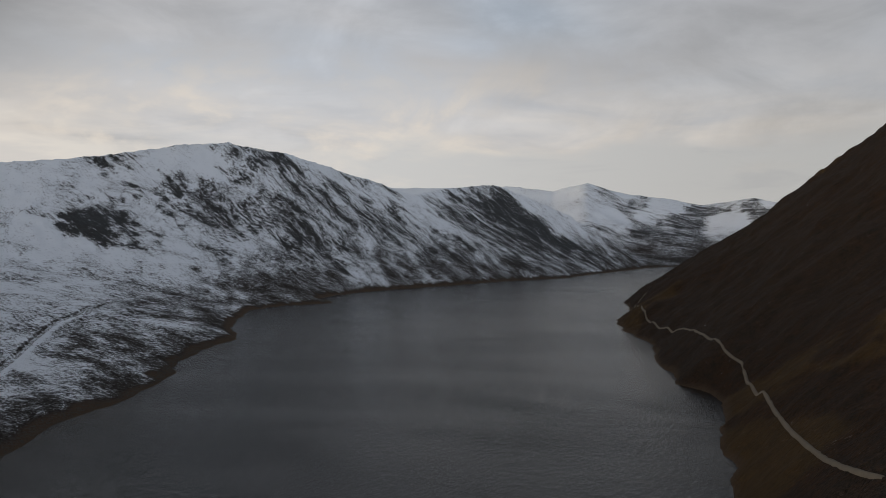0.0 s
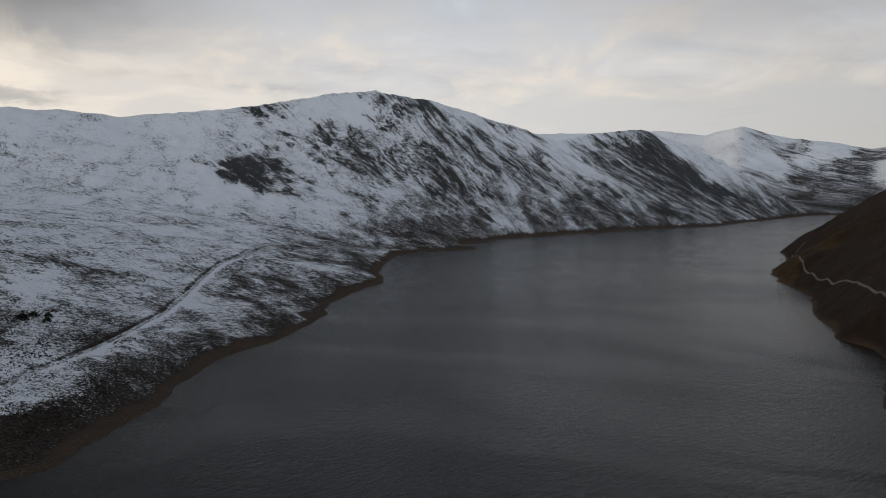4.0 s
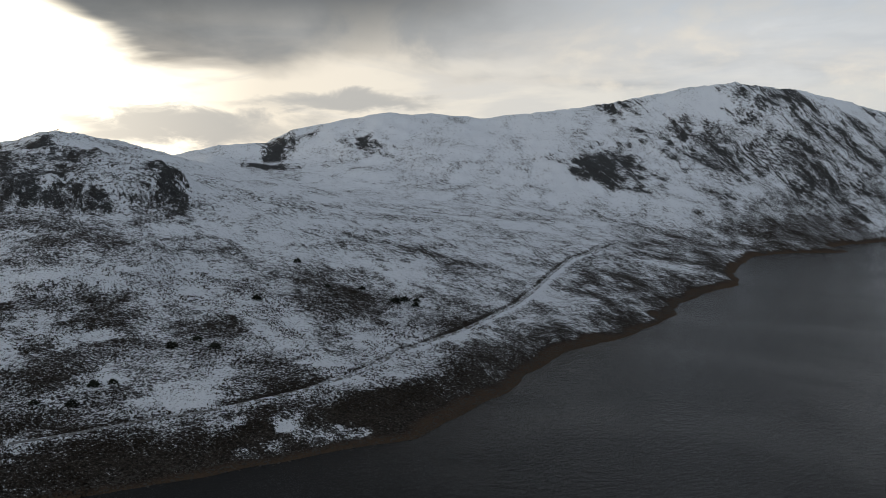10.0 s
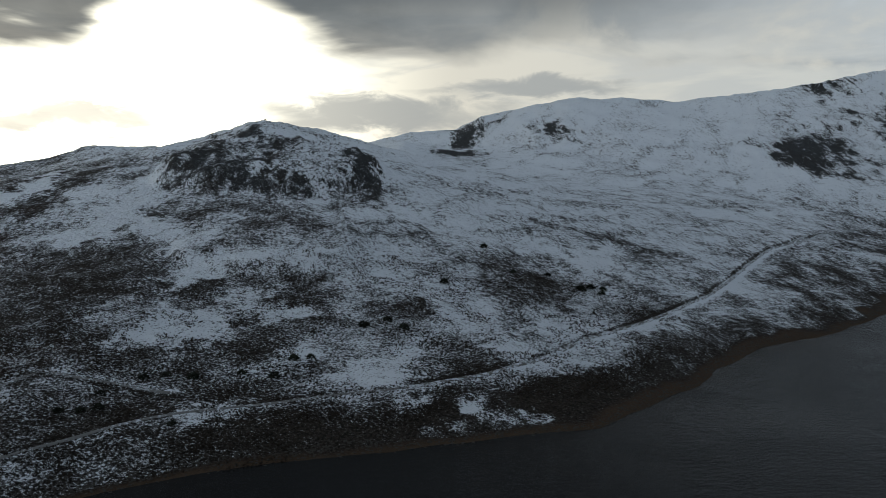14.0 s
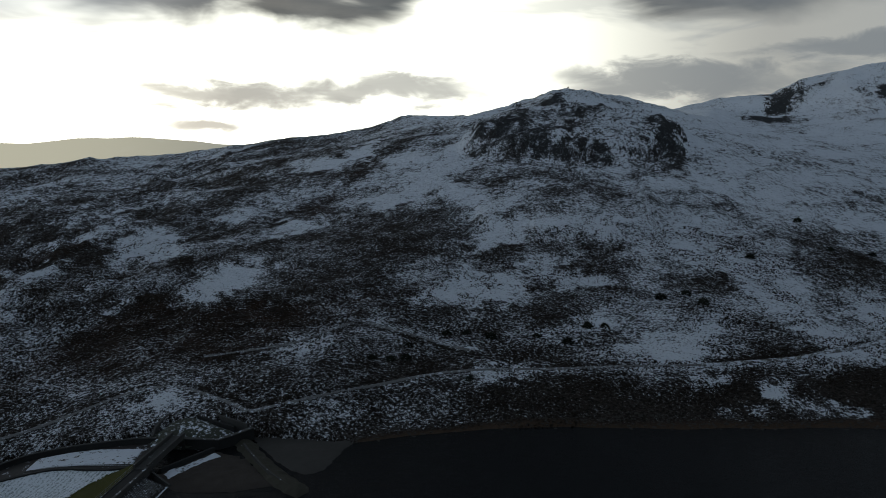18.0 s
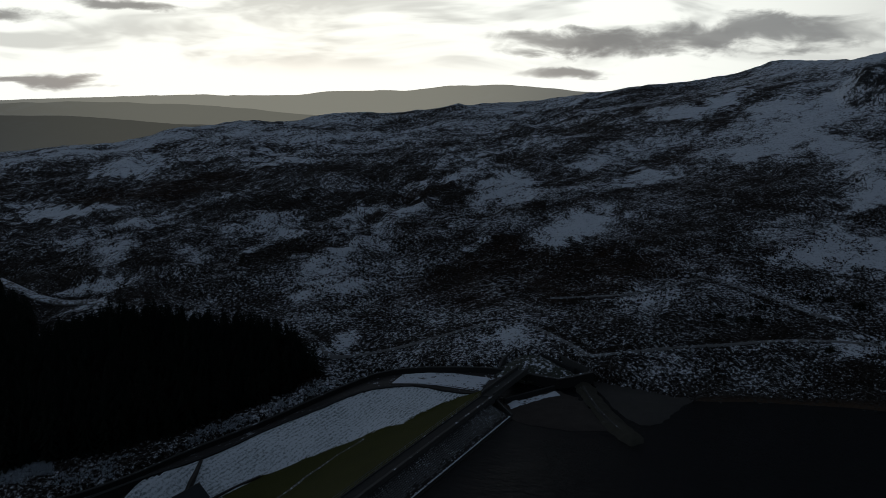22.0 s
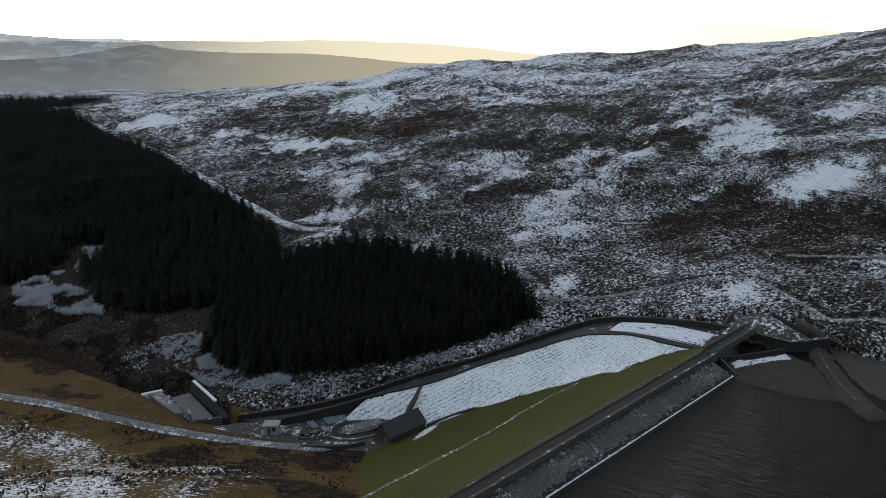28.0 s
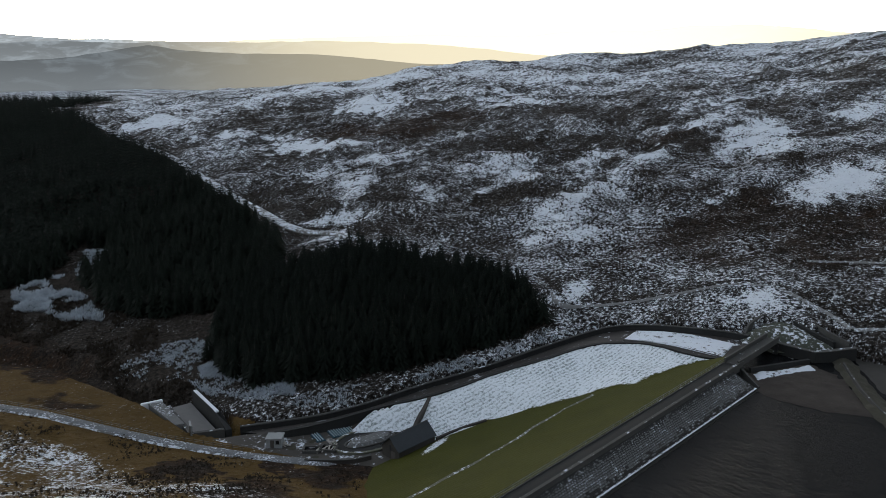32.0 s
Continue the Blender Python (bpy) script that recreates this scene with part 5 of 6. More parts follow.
weir = thing("weir", (-214, -30, 0), "concrete weir wall and apron beside the spillway bridge", "weir", kind="structure")
weir_line = [Vector(p) for p in ((-222, -34.5, 2.7), (-220.6, -29, 2.7), (-219.6, -24, 2.6), (-222.5, -20, 2.8), (-226, -15.5, 3.2))]
part("weir_wall", sweep("weir_wall", DARK_WALL, weir_line, [(-0.5, -4), (-0.5, 0), (0.5, 0), (0.5, -4)]), weir, "dark wet concrete wall")
part("coping", sweep("coping", CONCRETE, [p + Vector((0, 0, 0.004)) for p in weir_line], [(-0.62, 0), (-0.62, 0.22), (0.62, 0.22), (0.62, 0)]), weir, "weathered coping")
part("wing_wall", block("wing_wall", CONCRETE, [on_dam(-187, -86, 0), on_dam(-187.6, -86, 0), on_dam(-183.0, -78.6, 0), on_dam(-182.4, -78.8, 0)], -3, [2.6, 2.6, 0.7, 0.7]), weir, "sloping concrete wing wall")
part("snow_sill", heap("snow_sill", PATCHY_SNOW, [(-203.4, -35.6), (-216, -24.6), (-213.2, -22.6), (-207, -28), (-200.9, -33.6)], 0.5, 0.5, 0.5, 0.4, 0.5), weir, "sill under a ragged strip of snow")
part("sill_wall", block("sill_wall", DARK_WALL, [(-204.6, -36.6), (-217.6, -25.2), (-217.1, -24.6), (-204.2, -36.0)], -2, 1.5), weir)
part("apron", heap("apron", STONY, [(-204, -38.5), (-194, -33), (-192.5, -29), (-191.4, -22), (-191, -18), (-193, -9), (-202, -12), (-214, -18), (-219, -26)], 0.22, 0.75, 0.55, 0.6), weir, "dark brown stony apron of the forebay")
part("mud_flat", heap("mud_flat", MUD, [(-229, -17), (-216, -12), (-206, -8), (-198, -2), (-201, 3), (-210, 7), (-220, 12), (-230, 2)], 0.16, 0.9, 0.3, 0.8), weir, "grey mud flat drying beside the bank")
part("training_bank", heap("training_bank", BANK, [(-228, -22), (-220, -19.5), (-212, -16.5), (-199, -12), (-193, -9), (-188.4, -6), (-186.2, -3.6), (-187.6, -1.0), (-191.5, -1.2), (-201, -6.6), (-214, -12), (-226, -16)], 0.75, 1.5, 0.7, 0.5),
     weir, "rubble bank running out into the water")
part("bank_kerb", sweep("bank_kerb", CONCRETE, smooth_line([(-219, -17.4, 1.3), (-211, -14.8, 1.25), (-203, -11.8, 1.15), (-196, -8.4, 1.0), (-191.5, -5.4, 0.7)], 2.0), [(-0.2, -1), (-0.2, 0.25), (0.2, 0.25), (0.2, -1)]), weir, "pale kerb along the bank")
part("mound", heap("mound", MOUND, [(-221, -38), (-226, -41.5), (-236, -38.5), (-240, -34.5), (-237, -29.5), (-231, -24.5), (-226, -21), (-222.5, -26), (-223, -33)], 0.55, 2.6, 0.5, 0.5, 2.3), weir, "frosted turf mound above the weir")
back_line = smooth_line([(-224.5, -41.5, 2.5), (-231, -41.2, 3.6), (-238, -38.4, 4.6), (-241.6, -34.6, 5.2), (-238.5, -30, 5.2), (-232.5, -24, 4.6), (-227.5, -17, 3.6)], 1.5)
part("back_wall", sweep("back_wall", CONCRETE, back_line, [(-0.3, -4), (-0.3, 0.25), (0.3, 0.25), (0.3, -4)]), weir, "frosted concrete retaining wall")
part("step_wall", sweep("step_wall", DARK_WALL, [Vector((-237, -32, 4.2)), Vector((-231.5, -26.4, 3.8)), Vector((-227, -20.5, 3.3))], [(-0.4, -3), (-0.4, 0.2), (0.4, 0.2), (0.4, -3)]), weir, "dark stepped wall")

# ---------------------------------------------------------------- conifers
def spruce_mesh(name, seed, tiers=9, arms=9):
    """Crown of a spruce 1 m high: tiers of drooping boughs with gaps between them."""
    rng = random.Random(seed)
    verts, faces = [], []
    for t in range(tiers):
        h = 0.10 + 0.86 * t / tiers
        reach = 0.215 * (1 - h) ** 0.8 + 0.012
        start = rng.random() * 6.28
        for k in range(arms):
            a = start + 6.283 * (k + rng.uniform(-0.3, 0.3)) / arms
            r, w, d = reach * rng.uniform(0.72, 1.15), rng.uniform(0.26, 0.40), rng.uniform(0.03, 0.075)
            i = len(verts)
            top = h + 0.10 * (1 - h) + 0.02
            verts += [(0, 0, top), (math.cos(a - w) * r * 0.62, math.sin(a - w) * r * 0.62, h + 0.01), (math.cos(a) * r, math.sin(a) * r, h - d),
                      (math.cos(a + w) * r * 0.62, math.sin(a + w) * r * 0.62, h + 0.01), (math.cos(a) * r * 0.45, math.sin(a) * r * 0.45, h + 0.055 * (1 - h))]
            faces += [(i, i + 1, i + 4), (i + 1, i + 2, i + 4), (i + 2, i + 3, i + 4), (i + 3, i, i + 4)]
    i = len(verts)
    verts += [(0.008, 0, 0.93), (-0.004, 0.007, 0.93), (-0.004, -0.007, 0.93), (0, 0, 1.0)]
    faces += [(i, i + 1, i + 3), (i + 1, i + 2, i + 3), (i + 2, i, i + 3)]
    return mesh_from(name, verts, faces, NEEDLES, False)


def trunk_mesh():
    verts, faces = [], []
    for z, r in ((-0.06, 0.020), (0.02, 0.015), (0.3, 0.012), (0.95, 0.003)):
        verts += [(math.cos(k * 1.0472) * r, math.sin(k * 1.0472) * r, z) for k in range(6)]
    for j in range(3):
        faces += [(j * 6 + k, j * 6 + (k + 1) % 6, j * 6 + 6 + (k + 1) % 6, j * 6 + 6 + k) for k in range(6)]
    return mesh_from("trunk", verts, faces, BARK)


CROWNS = [spruce_mesh("crown", 11 + k) for k in range(4)]
THIN_CROWN = [spruce_mesh("crown", 31 + k, 5, 6) for k in range(3)]
TRUNK = trunk_mesh()


def scatter(poly, gap, seed, keep=1.0):
    rng = np.random.default_rng(seed)
    xs, ys = [p[0] for p in poly], [p[1] for p in poly]
    x, y = np.meshgrid(np.arange(min(xs), max(xs), gap), np.arange(min(ys), max(ys), gap))
    x, y = x + rng.uniform(-0.45, 0.45, x.shape) * gap, y + rng.uniform(-0.45, 0.45, x.shape) * gap
    ok = inside(x, y, [(*p, 0) for p in poly]) & (rng.random(x.shape) < keep)
    x, y = x[ok], y[ok]
    return x, y, land(x, y)[0], rng


def joined(name, bases, places, mat, smooth=False):
    """Many small meshes laid into one: places are rows of x, y, z, size, width, turn."""
    coords, quads, shift = [], [], 0
    arrays = []
    for me in bases:
        co = np.empty(len(me.vertices) * 3)
        me.vertices.foreach_get("co", co)
        arrays.append((co.reshape(-1, 3), [tuple(p.vertices) for p in me.polygons]))
    for k, (x, y, z, size, width, turn) in enumerate(places):
        co, faces = arrays[k % len(arrays)]
        c, s = math.cos(turn), math.sin(turn)
        coords.append(np.stack([(co[:, 0] * c - co[:, 1] * s) * width + x, (co[:, 0] * s + co[:, 1] * c) * width + y, co[:, 2] * size + z], -1))
        quads += [tuple(v + shift for v in f) for f in faces]
        shift += len(co)
    return mesh_from(name, np.concatenate(coords).tolist(), quads, mat, smooth)


def plant_woods():
    x, y, z, rng = scatter(PLANTATION, 2.8, 5)
    size = rng.uniform(7.0, 9.8, len(x)) + 1.2 * fbm(x, y, 12, 2, 3)
    order = np.argsort(x ** 2 + y ** 2)
    near = set(order[:260].tolist())
    rest = []
    for k in range(len(x)):
        row = (x[k], y[k], z[k], size[k], size[k] * rng.uniform(1.5, 1.95), rng.uniform(0, 6.28))
        if k not in near:
            rest.append(row)
            continue
        tree = thing("spruce_tree", (x[k], y[k], z[k]), "dark green spruce at the edge of a dense plantation", "tree", "spruces of the plantation")
        for name, me in (("trunk", TRUNK), ("crown", CROWNS[k % 4])):
            ob = new(name, me)
            ob.parent, ob.scale, ob.rotation_euler = tree, (row[4], row[4], row[3]), (0, 0, row[5])
    tagged(new("plantation", joined("plantation", CROWNS, rest, NEEDLES)), "dense dark spruce plantation below the dam", "trees", kind="stuff")
    x, y, z, rng = scatter(BIG_WOOD, 4.1, 6)
    rows = [(a, b, c, s, s * w, t) for a, b, c, s, w, t in zip(x, y, z, rng.uniform(8, 12, len(x)), rng.uniform(1.5, 2.0, len(x)), rng.uniform(0, 6.28, len(x)))]
    tagged(new("woodland", joined("woodland", CROWNS, [r for r in rows if r[1] > -330], NEEDLES)), "dark conifer wood on the valley side beside the burn", "trees", kind="stuff")
    tagged(new("woodland", joined("woodland", THIN_CROWN, [r for r in rows if r[1] <= -330], NEEDLES)), "wide dark conifer woodland filling the valley side", "trees", kind="stuff")
    x, y, z, rng = scatter(FAR_WOOD, 6.5, 7)
    rows = [(a, b, c, s * 0.8, s * 1.8, t) for a, b, c, s, t in zip(x, y, z, rng.uniform(11, 15, len(x)), rng.uniform(0, 6.28, len(x)))]
    tagged(new("woodland", joined("woodland", THIN_CROWN, rows, NEEDLES)), "distant dark conifer wood on the skyline", "trees", kind="stuff")


plant_woods()

# ---------------------------------------------------------------- heather, shrubs, boulders
def tuft_mesh(name, seed, blades, mat, spread=0.5, thin=1.0):
    rng = random.Random(seed)
    verts, faces = [], []
    for k in range(blades):
        a, lean = rng.random() * 6.28, rng.uniform(0.2, 1.0)
        r, h, w = rng.uniform(0.05, 0.25), rng.uniform(0.6, 1.0) * (1.1 - 0.5 * lean), rng.uniform(0.10, 0.2) * thin
        bx, by = math.cos(a) * r, math.sin(a) * r
        tx, ty = math.cos(a) * (r + lean * spread), math.sin(a) * (r + lean * spread)
        px, py = -math.sin(a) * w, math.cos(a) * w
        i = len(verts)
        verts += [(bx - px, by - py, -0.25), (bx + px, by + py, -0.25), (tx + px * 0.7, ty + py * 0.7, h * 0.7), (tx, ty, h), (tx - px * 0.7, ty - py * 0.7, h * 0.65)]
        faces += [(i, i + 1, i + 2), (i, i + 2, i + 4), (i + 4, i + 2, i + 3)]
    return mesh_from(name, verts, faces, mat, False)


def boulder_mesh(name, seed, mat):
    rng = random.Random(seed)
    bm = bmesh.new()
    bmesh.ops.create_icosphere(bm, subdivisions=1, radius=0.5)
    for v in bm.verts:
        v.co *= rng.uniform(0.75, 1.15)
        v.co.z *= 0.7
    me = bpy.data.meshes.new(name)
    bm.to_mesh(me)
    bm.free()
    me.materials.append(mat)
    return me


HEATHER = plain("heather_stems", (0.038, 0.030, 0.022), 0.95, 2.0, 0.5, 0.4)
FROSTED = plain("frosted_twigs", (0.46, 0.50, 0.54), 0.9, 0.9, 0.8, 0.4)
JUNIPER = plain("juniper", (0.022, 0.026, 0.018), 0.95, 2.0, 0.5, 0.4)
tufts = [tuft_mesh("tuft", 3 + k, 5, HEATHER) for k in range(4)]
frosted = [tuft_mesh("frost", 13 + k, 12, FROSTED, 0.6, 0.42) for k in range(3)]


def sow(name, poly, count, seed, size, label, bases, mat, patchy=0.5, category="heather"):
    rng = np.random.default_rng(seed)
    xs, ys = [p[0] for p in poly], [p[1] for p in poly]
    x, y = rng.uniform(min(xs), max(xs), count), rng.uniform(min(ys), max(ys), count)
    ok = inside(x, y, [(*p, 0) for p in poly]) & (fbm(x, y, 9, 3, seed) + rng.uniform(-0.1, 0.1, count) > patchy)
    x, y = x[ok], y[ok]
    z = land(x, y)[0]
    rows = list(zip(x, y, z, rng.uniform(size[0], size[1], len(x)), rng.uniform(size[0], size[1], len(x)) * 1.5, rng.uniform(0, 6.28, len(x))))
    return tagged(new(name, joined(name, bases, rows, mat)), label, category, kind="stuff")


sow("heather", [(-232, -6), (-222, 60), (-215, 150), (-232, 215), (-300, 300), (-350, 300), (-400, 180), (-380, 60), (-330, -40), (-290, -110), (-250, -112), (-252, -40)], 60000, 21,
    (0.35, 0.8), "dark clumps of heather showing through thin snow", tufts, HEATHER)
sow("heather", [(-250, -112), (-290, -110), (-330, -40), (-450, -60), (-440, -230), (-330, -330), (-270, -220), (-256, -160)], 30000, 22,
    (0.4, 0.9), "dark clumps of heather across the southern moor", tufts, HEATHER)
sow("heather", [(-78, -78), (-118, -90), (-143, -104), (-130, -160), (-112, -230), (-60, -230), (-40, -120)], 16000, 23,
    (0.3, 0.6), "brown heather and grass clumps below the dam end", tufts, HEATHER, 0.57)
sow("shrubs", [(-160, -142), (-168, -140), (-178, -130), (-196, -116), (-212, -101), (-224, -92), (-222, -84), (-206, -97), (-184, -115), (-168, -127)], 9000, 24,
    (0.4, 0.9), "frosted leafless shrubs along the plantation edge", frosted, FROSTED, 0.50, "shrubs")
sow("shrubs", [(-160, -146), (-170, -148), (-176, -172), (-184, -196), (-178, -205), (-166, -190), (-158, -165)], 5000, 25,
    (0.4, 0.9), "frosted leafless shrubs beside the basin", frosted, FROSTED, 0.47, "shrubs")
sow("shrubs", [(-180, -280), (-193, -302), (-204, -301), (-200, -285), (-198, -266), (-184, -240), (-180, -253), (-183, -269)], 2600, 26,
    (1.1, 2.4), "frosted birch scrub at the foot of the wood", frosted, FROSTED, 0.53, "shrubs")
sow("shrubs", [(-207, -297), (-227, -311), (-238, -304), (-220, -282), (-206, -287)], 1500, 28,
    (0.9, 1.8), "frosted young birches in a gap of the wood", frosted, FROSTED, 0.55, "shrubs")
sow("shrubs", [(-170, -181), (-176, -178), (-173, -164), (-168, -152), (-169, -145), (-165, -142), (-162, -150), (-162, -163), (-165, -175)], 3200, 29,
    (0.5, 1.1), "thick white frosted scrub under the plantation corner", frosted, FROSTED, 0.47, "shrubs")
sow("shrubs", [(-165, -208), (-181, -202), (-183, -195), (-166, -180), (-160, -186), (-160, -205)], 800, 30,
    (0.4, 0.9), "frosted scrub along the burn", frosted, FROSTED, 0.56, "shrubs")
sow("scrub", [(-152, -170), (-160, -172), (-170, -200), (-186, -215), (-198, -235), (-190, -300), (-170, -330), (-166, -270), (-164, -220), (-158, -205), (-148, -185)], 13000, 27,
    (0.5, 1.3), "dark leafless scrub on the valley floor below the basin", tufts, HEATHER, 0.46, "scrub")



def bush_mesh(name, seed):
    rng = random.Random(seed)
    verts, faces = [], []
    for k in range(150):
        a, u = rng.random() * 6.28, rng.random()
        r = math.sqrt(1 - u * u) * rng.uniform(0.5, 1.0) * 0.5
        c = Vector((math.cos(a) * r, math.sin(a) * r, u * rng.uniform(0.5, 1.0) * 0.6))
        d = Vector((rng.uniform(-1, 1), rng.uniform(-1, 1), rng.uniform(-0.2, 1))).normalized() * 0.12
        e = d.orthogonal().normalized() * 0.06
        i = len(verts)
        verts += [c - d, c + e, c + d, c - e]
        faces.append((i, i + 1, i + 2, i + 3))
    return mesh_from(name, verts, faces, JUNIPER, False)


bushes = [bush_mesh("foliage", 41 + k) for k in range(3)]
for k, (x, y, size) in enumerate([(-289, 48, 4.0), (-290, 55, 3.6), (-285, 63, 4.6), (-278, 33, 3.6), (-268, 31, 4.0), (-268, 26, 3.4), (-268, 20, 3.4), (-276, 88, 5.0), (-287, 99, 4.4), (-286, 105, 3.4), (-311, 137, 5.4), (-314, 149, 4.4), (-303, 151, 5.0), (-283, 79, 3.2), (-348, 283, 5.4), (-344, 288, 4.4), (-252, 49, 3.4), (-345, 274, 6.0), (-338, 282, 5.0), (-408, 254, 5.0), (-372, 250, 4.0), (-367, 269, 4.4), (-352, 197, 5.0)]):
    z = float(land(np.array([x]), np.array([y]))[0][0])
    bush = thing("bush", (x, y, z), "low dark juniper bush on a snowy slope", "bush", "juniper bushes")
    ob = new("foliage", bushes[k % 3])
    ob.parent, ob.scale, ob.rotation_euler = bush, (size, size, size * 0.8), (0, 0, k * 1.7)
    ob = new("stem", TRUNK)
    ob.parent, ob.scale = bush, (size * 2, size * 2, size * 0.5)

rocks = [boulder_mesh("boulder", 51 + k, RUBBLE) for k in range(5)]


def strew(label, line, spread, count, size, seed):
    rng = np.random.default_rng(seed)
    pts = smooth_line([(x, y, 0) for x, y in line], 2.0)
    rows = []
    pick = rng.integers(0, len(pts), count)
    x = np.array([pts[k].x for k in pick]) + rng.normal(0, spread, count)
    y = np.array([pts[k].y for k in pick]) + rng.normal(0, spread, count)
    z = land(x, y)[0]
    s = rng.uniform(size[0], size[1], count) ** 1.5
    rows = list(zip(x, y, z, s, s * rng.uniform(0.9, 1.5, count), rng.uniform(0, 6.28, count)))
    tagged(new("boulders", joined("boulders", rocks, rows, RUBBLE)), label, "boulders", kind="stuff")


strew("stones strewn along the loch beach", [(x - 4, y) for x, y, _ in WEST_FOOT[14:]], 3.0, 5000, (0.3, 0.95), 61)
strew("boulders below a crag on the knoll", [(-500, 130), (-505, 170), (-510, 220), (-520, 255)], 14, 320, (0.5, 1.35), 62)
strew("boulders scattered on the snowy slope", [(-430, 120), (-445, 160), (-400, 150), (-395, 190)], 16, 260, (0.4, 1.15), 63)
cz = float(land(np.array([-672.0]), np.array([211.0]))[0][0])
cairn = thing("cairn", (-672, 211, cz), "small cairn of stones on the knoll top", "cairn")
for k in range(9):
    ob = new("stone", rocks[k % 5])
    ob.parent, ob.location, ob.scale = cairn, (0.9 * math.cos(k * 2.1) * (1 - k / 9), 0.9 * math.sin(k * 2.1) * (1 - k / 9), 0.2 + 0.11 * k), (0.9, 0.8, 0.6)

# ---------------------------------------------------------------- yard below the dam
FLOOR = -16.4
yard = [(-150, -98), (-166, -97), (-174, -108), (-167, -118), (-153, -133), (-146, -142), (-137, -150), (-133, -150), (-133, -136), (-141, -118), (-146, -106)]
tagged(new("yard", block("yard", YARD, yard, -21, [FLOOR + 0.1, FLOOR + 0.2, FLOOR + 0.2, FLOOR, FLOOR, FLOOR - 0.2, FLOOR - 0.3, FLOOR - 0.3, FLOOR, FLOOR, FLOOR], 0.3)),
       "muddy gravel yard below the dam, patched with snow", "yard", kind="structure")


def oblong(origin, along, length, depth, z0, z1, name, mat, bevel=0.05):
    a = Vector((along[0], along[1], 0)).normalized()
    b = Vector((a.y, -a.x, 0))
    o = Vector((origin[0], origin[1], 0))
    return block(name, mat, [o, o + a * length, o + a * length + b * depth, o + b * depth], z0, z1, bevel)


def gabled(name, mat, o, a, b, length, depth, z0, eave, ridge):
    """Walls of a gabled house, from a corner, its long way a and its deep way b."""
    verts, faces = [], []
    for k in (0, 1):
        p = o + a * length * k
        verts += [p + Vector((0, 0, z0)), p + b * depth + Vector((0, 0, z0)), p + b * depth + Vector((0, 0, eave)), p + b * depth / 2 + Vector((0, 0, ridge)), p + Vector((0, 0, eave))]
    faces = [(0, 1, 2, 3, 4), (9, 8, 7, 6, 5), (0, 4, 9, 5), (1, 6, 7, 2), (0, 5, 6, 1)]
    return oriented(mesh_from(name, verts, faces, mat, False))


def pitch(name, mat, o, a, b, length, depth, eave, ridge, side, over=0.35, thick=0.18):
    """One slope of a roof, a thick slab that laps past eave and gable."""
    mid = o + b * depth / 2 + Vector((0, 0, ridge))
    edge = o + b * (depth if side else 0) + Vector((0, 0, eave))
    down = (edge - mid).normalized()
    edge = edge + down * over
    up = Vector((0, 0, thick))
    low, high = -a * over, a * (length + over)
    verts = [mid + low, mid + high, edge + high, edge + low]
    verts += [v + up for v in verts]
    return oriented(mesh_from(name, verts, [(0, 1, 2, 3), (7, 6, 5, 4), (0, 4, 5, 1), (1, 5, 6, 2), (2, 6, 7, 3), (3, 7, 4, 0)], mat, False))


def valve_house():
    o, a = Vector((-152.7, -101.5, 0)), -AXIS
    b = -TOWARDS
    base, eave, ridge, length, depth = FLOOR - 0.5, FLOOR + 2.7, FLOOR + 5.3, 11.6, 5.6
    house = thing("valve_house", (o.x, o.y, FLOOR), "dark stone gabled valve house with a slate roof", "building")
    part("wall", gabled("wall", RUBBLE, o, a, b, length, depth, base, eave, ridge), house, "dark rubble stone walls")
    for side in (0, 1):
        part("roof", pitch("roof", SLATE, o, a, b, length, depth, eave, ridge, side), house, "grey slate roof slope")
    part("ridge", sweep("ridge", CONCRETE, [o + b * depth / 2 + a * k + Vector((0, 0, ridge + 0.16)) for k in (-0.4, length + 0.4)], [(-0.2, 0), (0, 0.16), (0.2, 0)]), house, "pale ridge stones")
    g = o - a * 0.05 + b * depth / 2
    slit = [g - b * 0.25, g + b * 0.25, g + b * 0.25 + a * 0.3, g - b * 0.25 + a * 0.3]
    part("window", block("window", GLASS_DARK, [(p.x, p.y) for p in slit], FLOOR + 2.0, FLOOR + 3.4, 0.02), house, "narrow dark window slit")
    d = o - a * 0.06 + b * 1.2
    part("door", block("door", TIMBER, [(p.x, p.y) for p in (d, d + b * 1.3, d + b * 1.3 + a * 0.2, d + a * 0.2)], FLOOR, FLOOR + 2.1, 0.02), house, "dark timber door")
    wall = thing("yard_wall", (-150, -110, FLOOR), "low stone wall curving round the yard by the valve house", "wall")
    line = smooth_line([(-151, -108, FLOOR), (-147.5, -110.5, FLOOR), (-144.5, -115, FLOOR), (-142, -120, FLOOR)], 1.5)
    part("masonry", sweep("masonry", RUBBLE, line, [(-0.3, -0.5), (-0.3, 1.0), (0.3, 1.0), (0.3, -0.5)]), wall)
    part("coping", sweep("coping", CONCRETE, [p + Vector((0, 0, 1.0)) for p in line], [(-0.36, 0), (-0.36, 0.14), (0.36, 0.14), (0.36, 0)]), wall, "snow-topped coping")


valve_house()


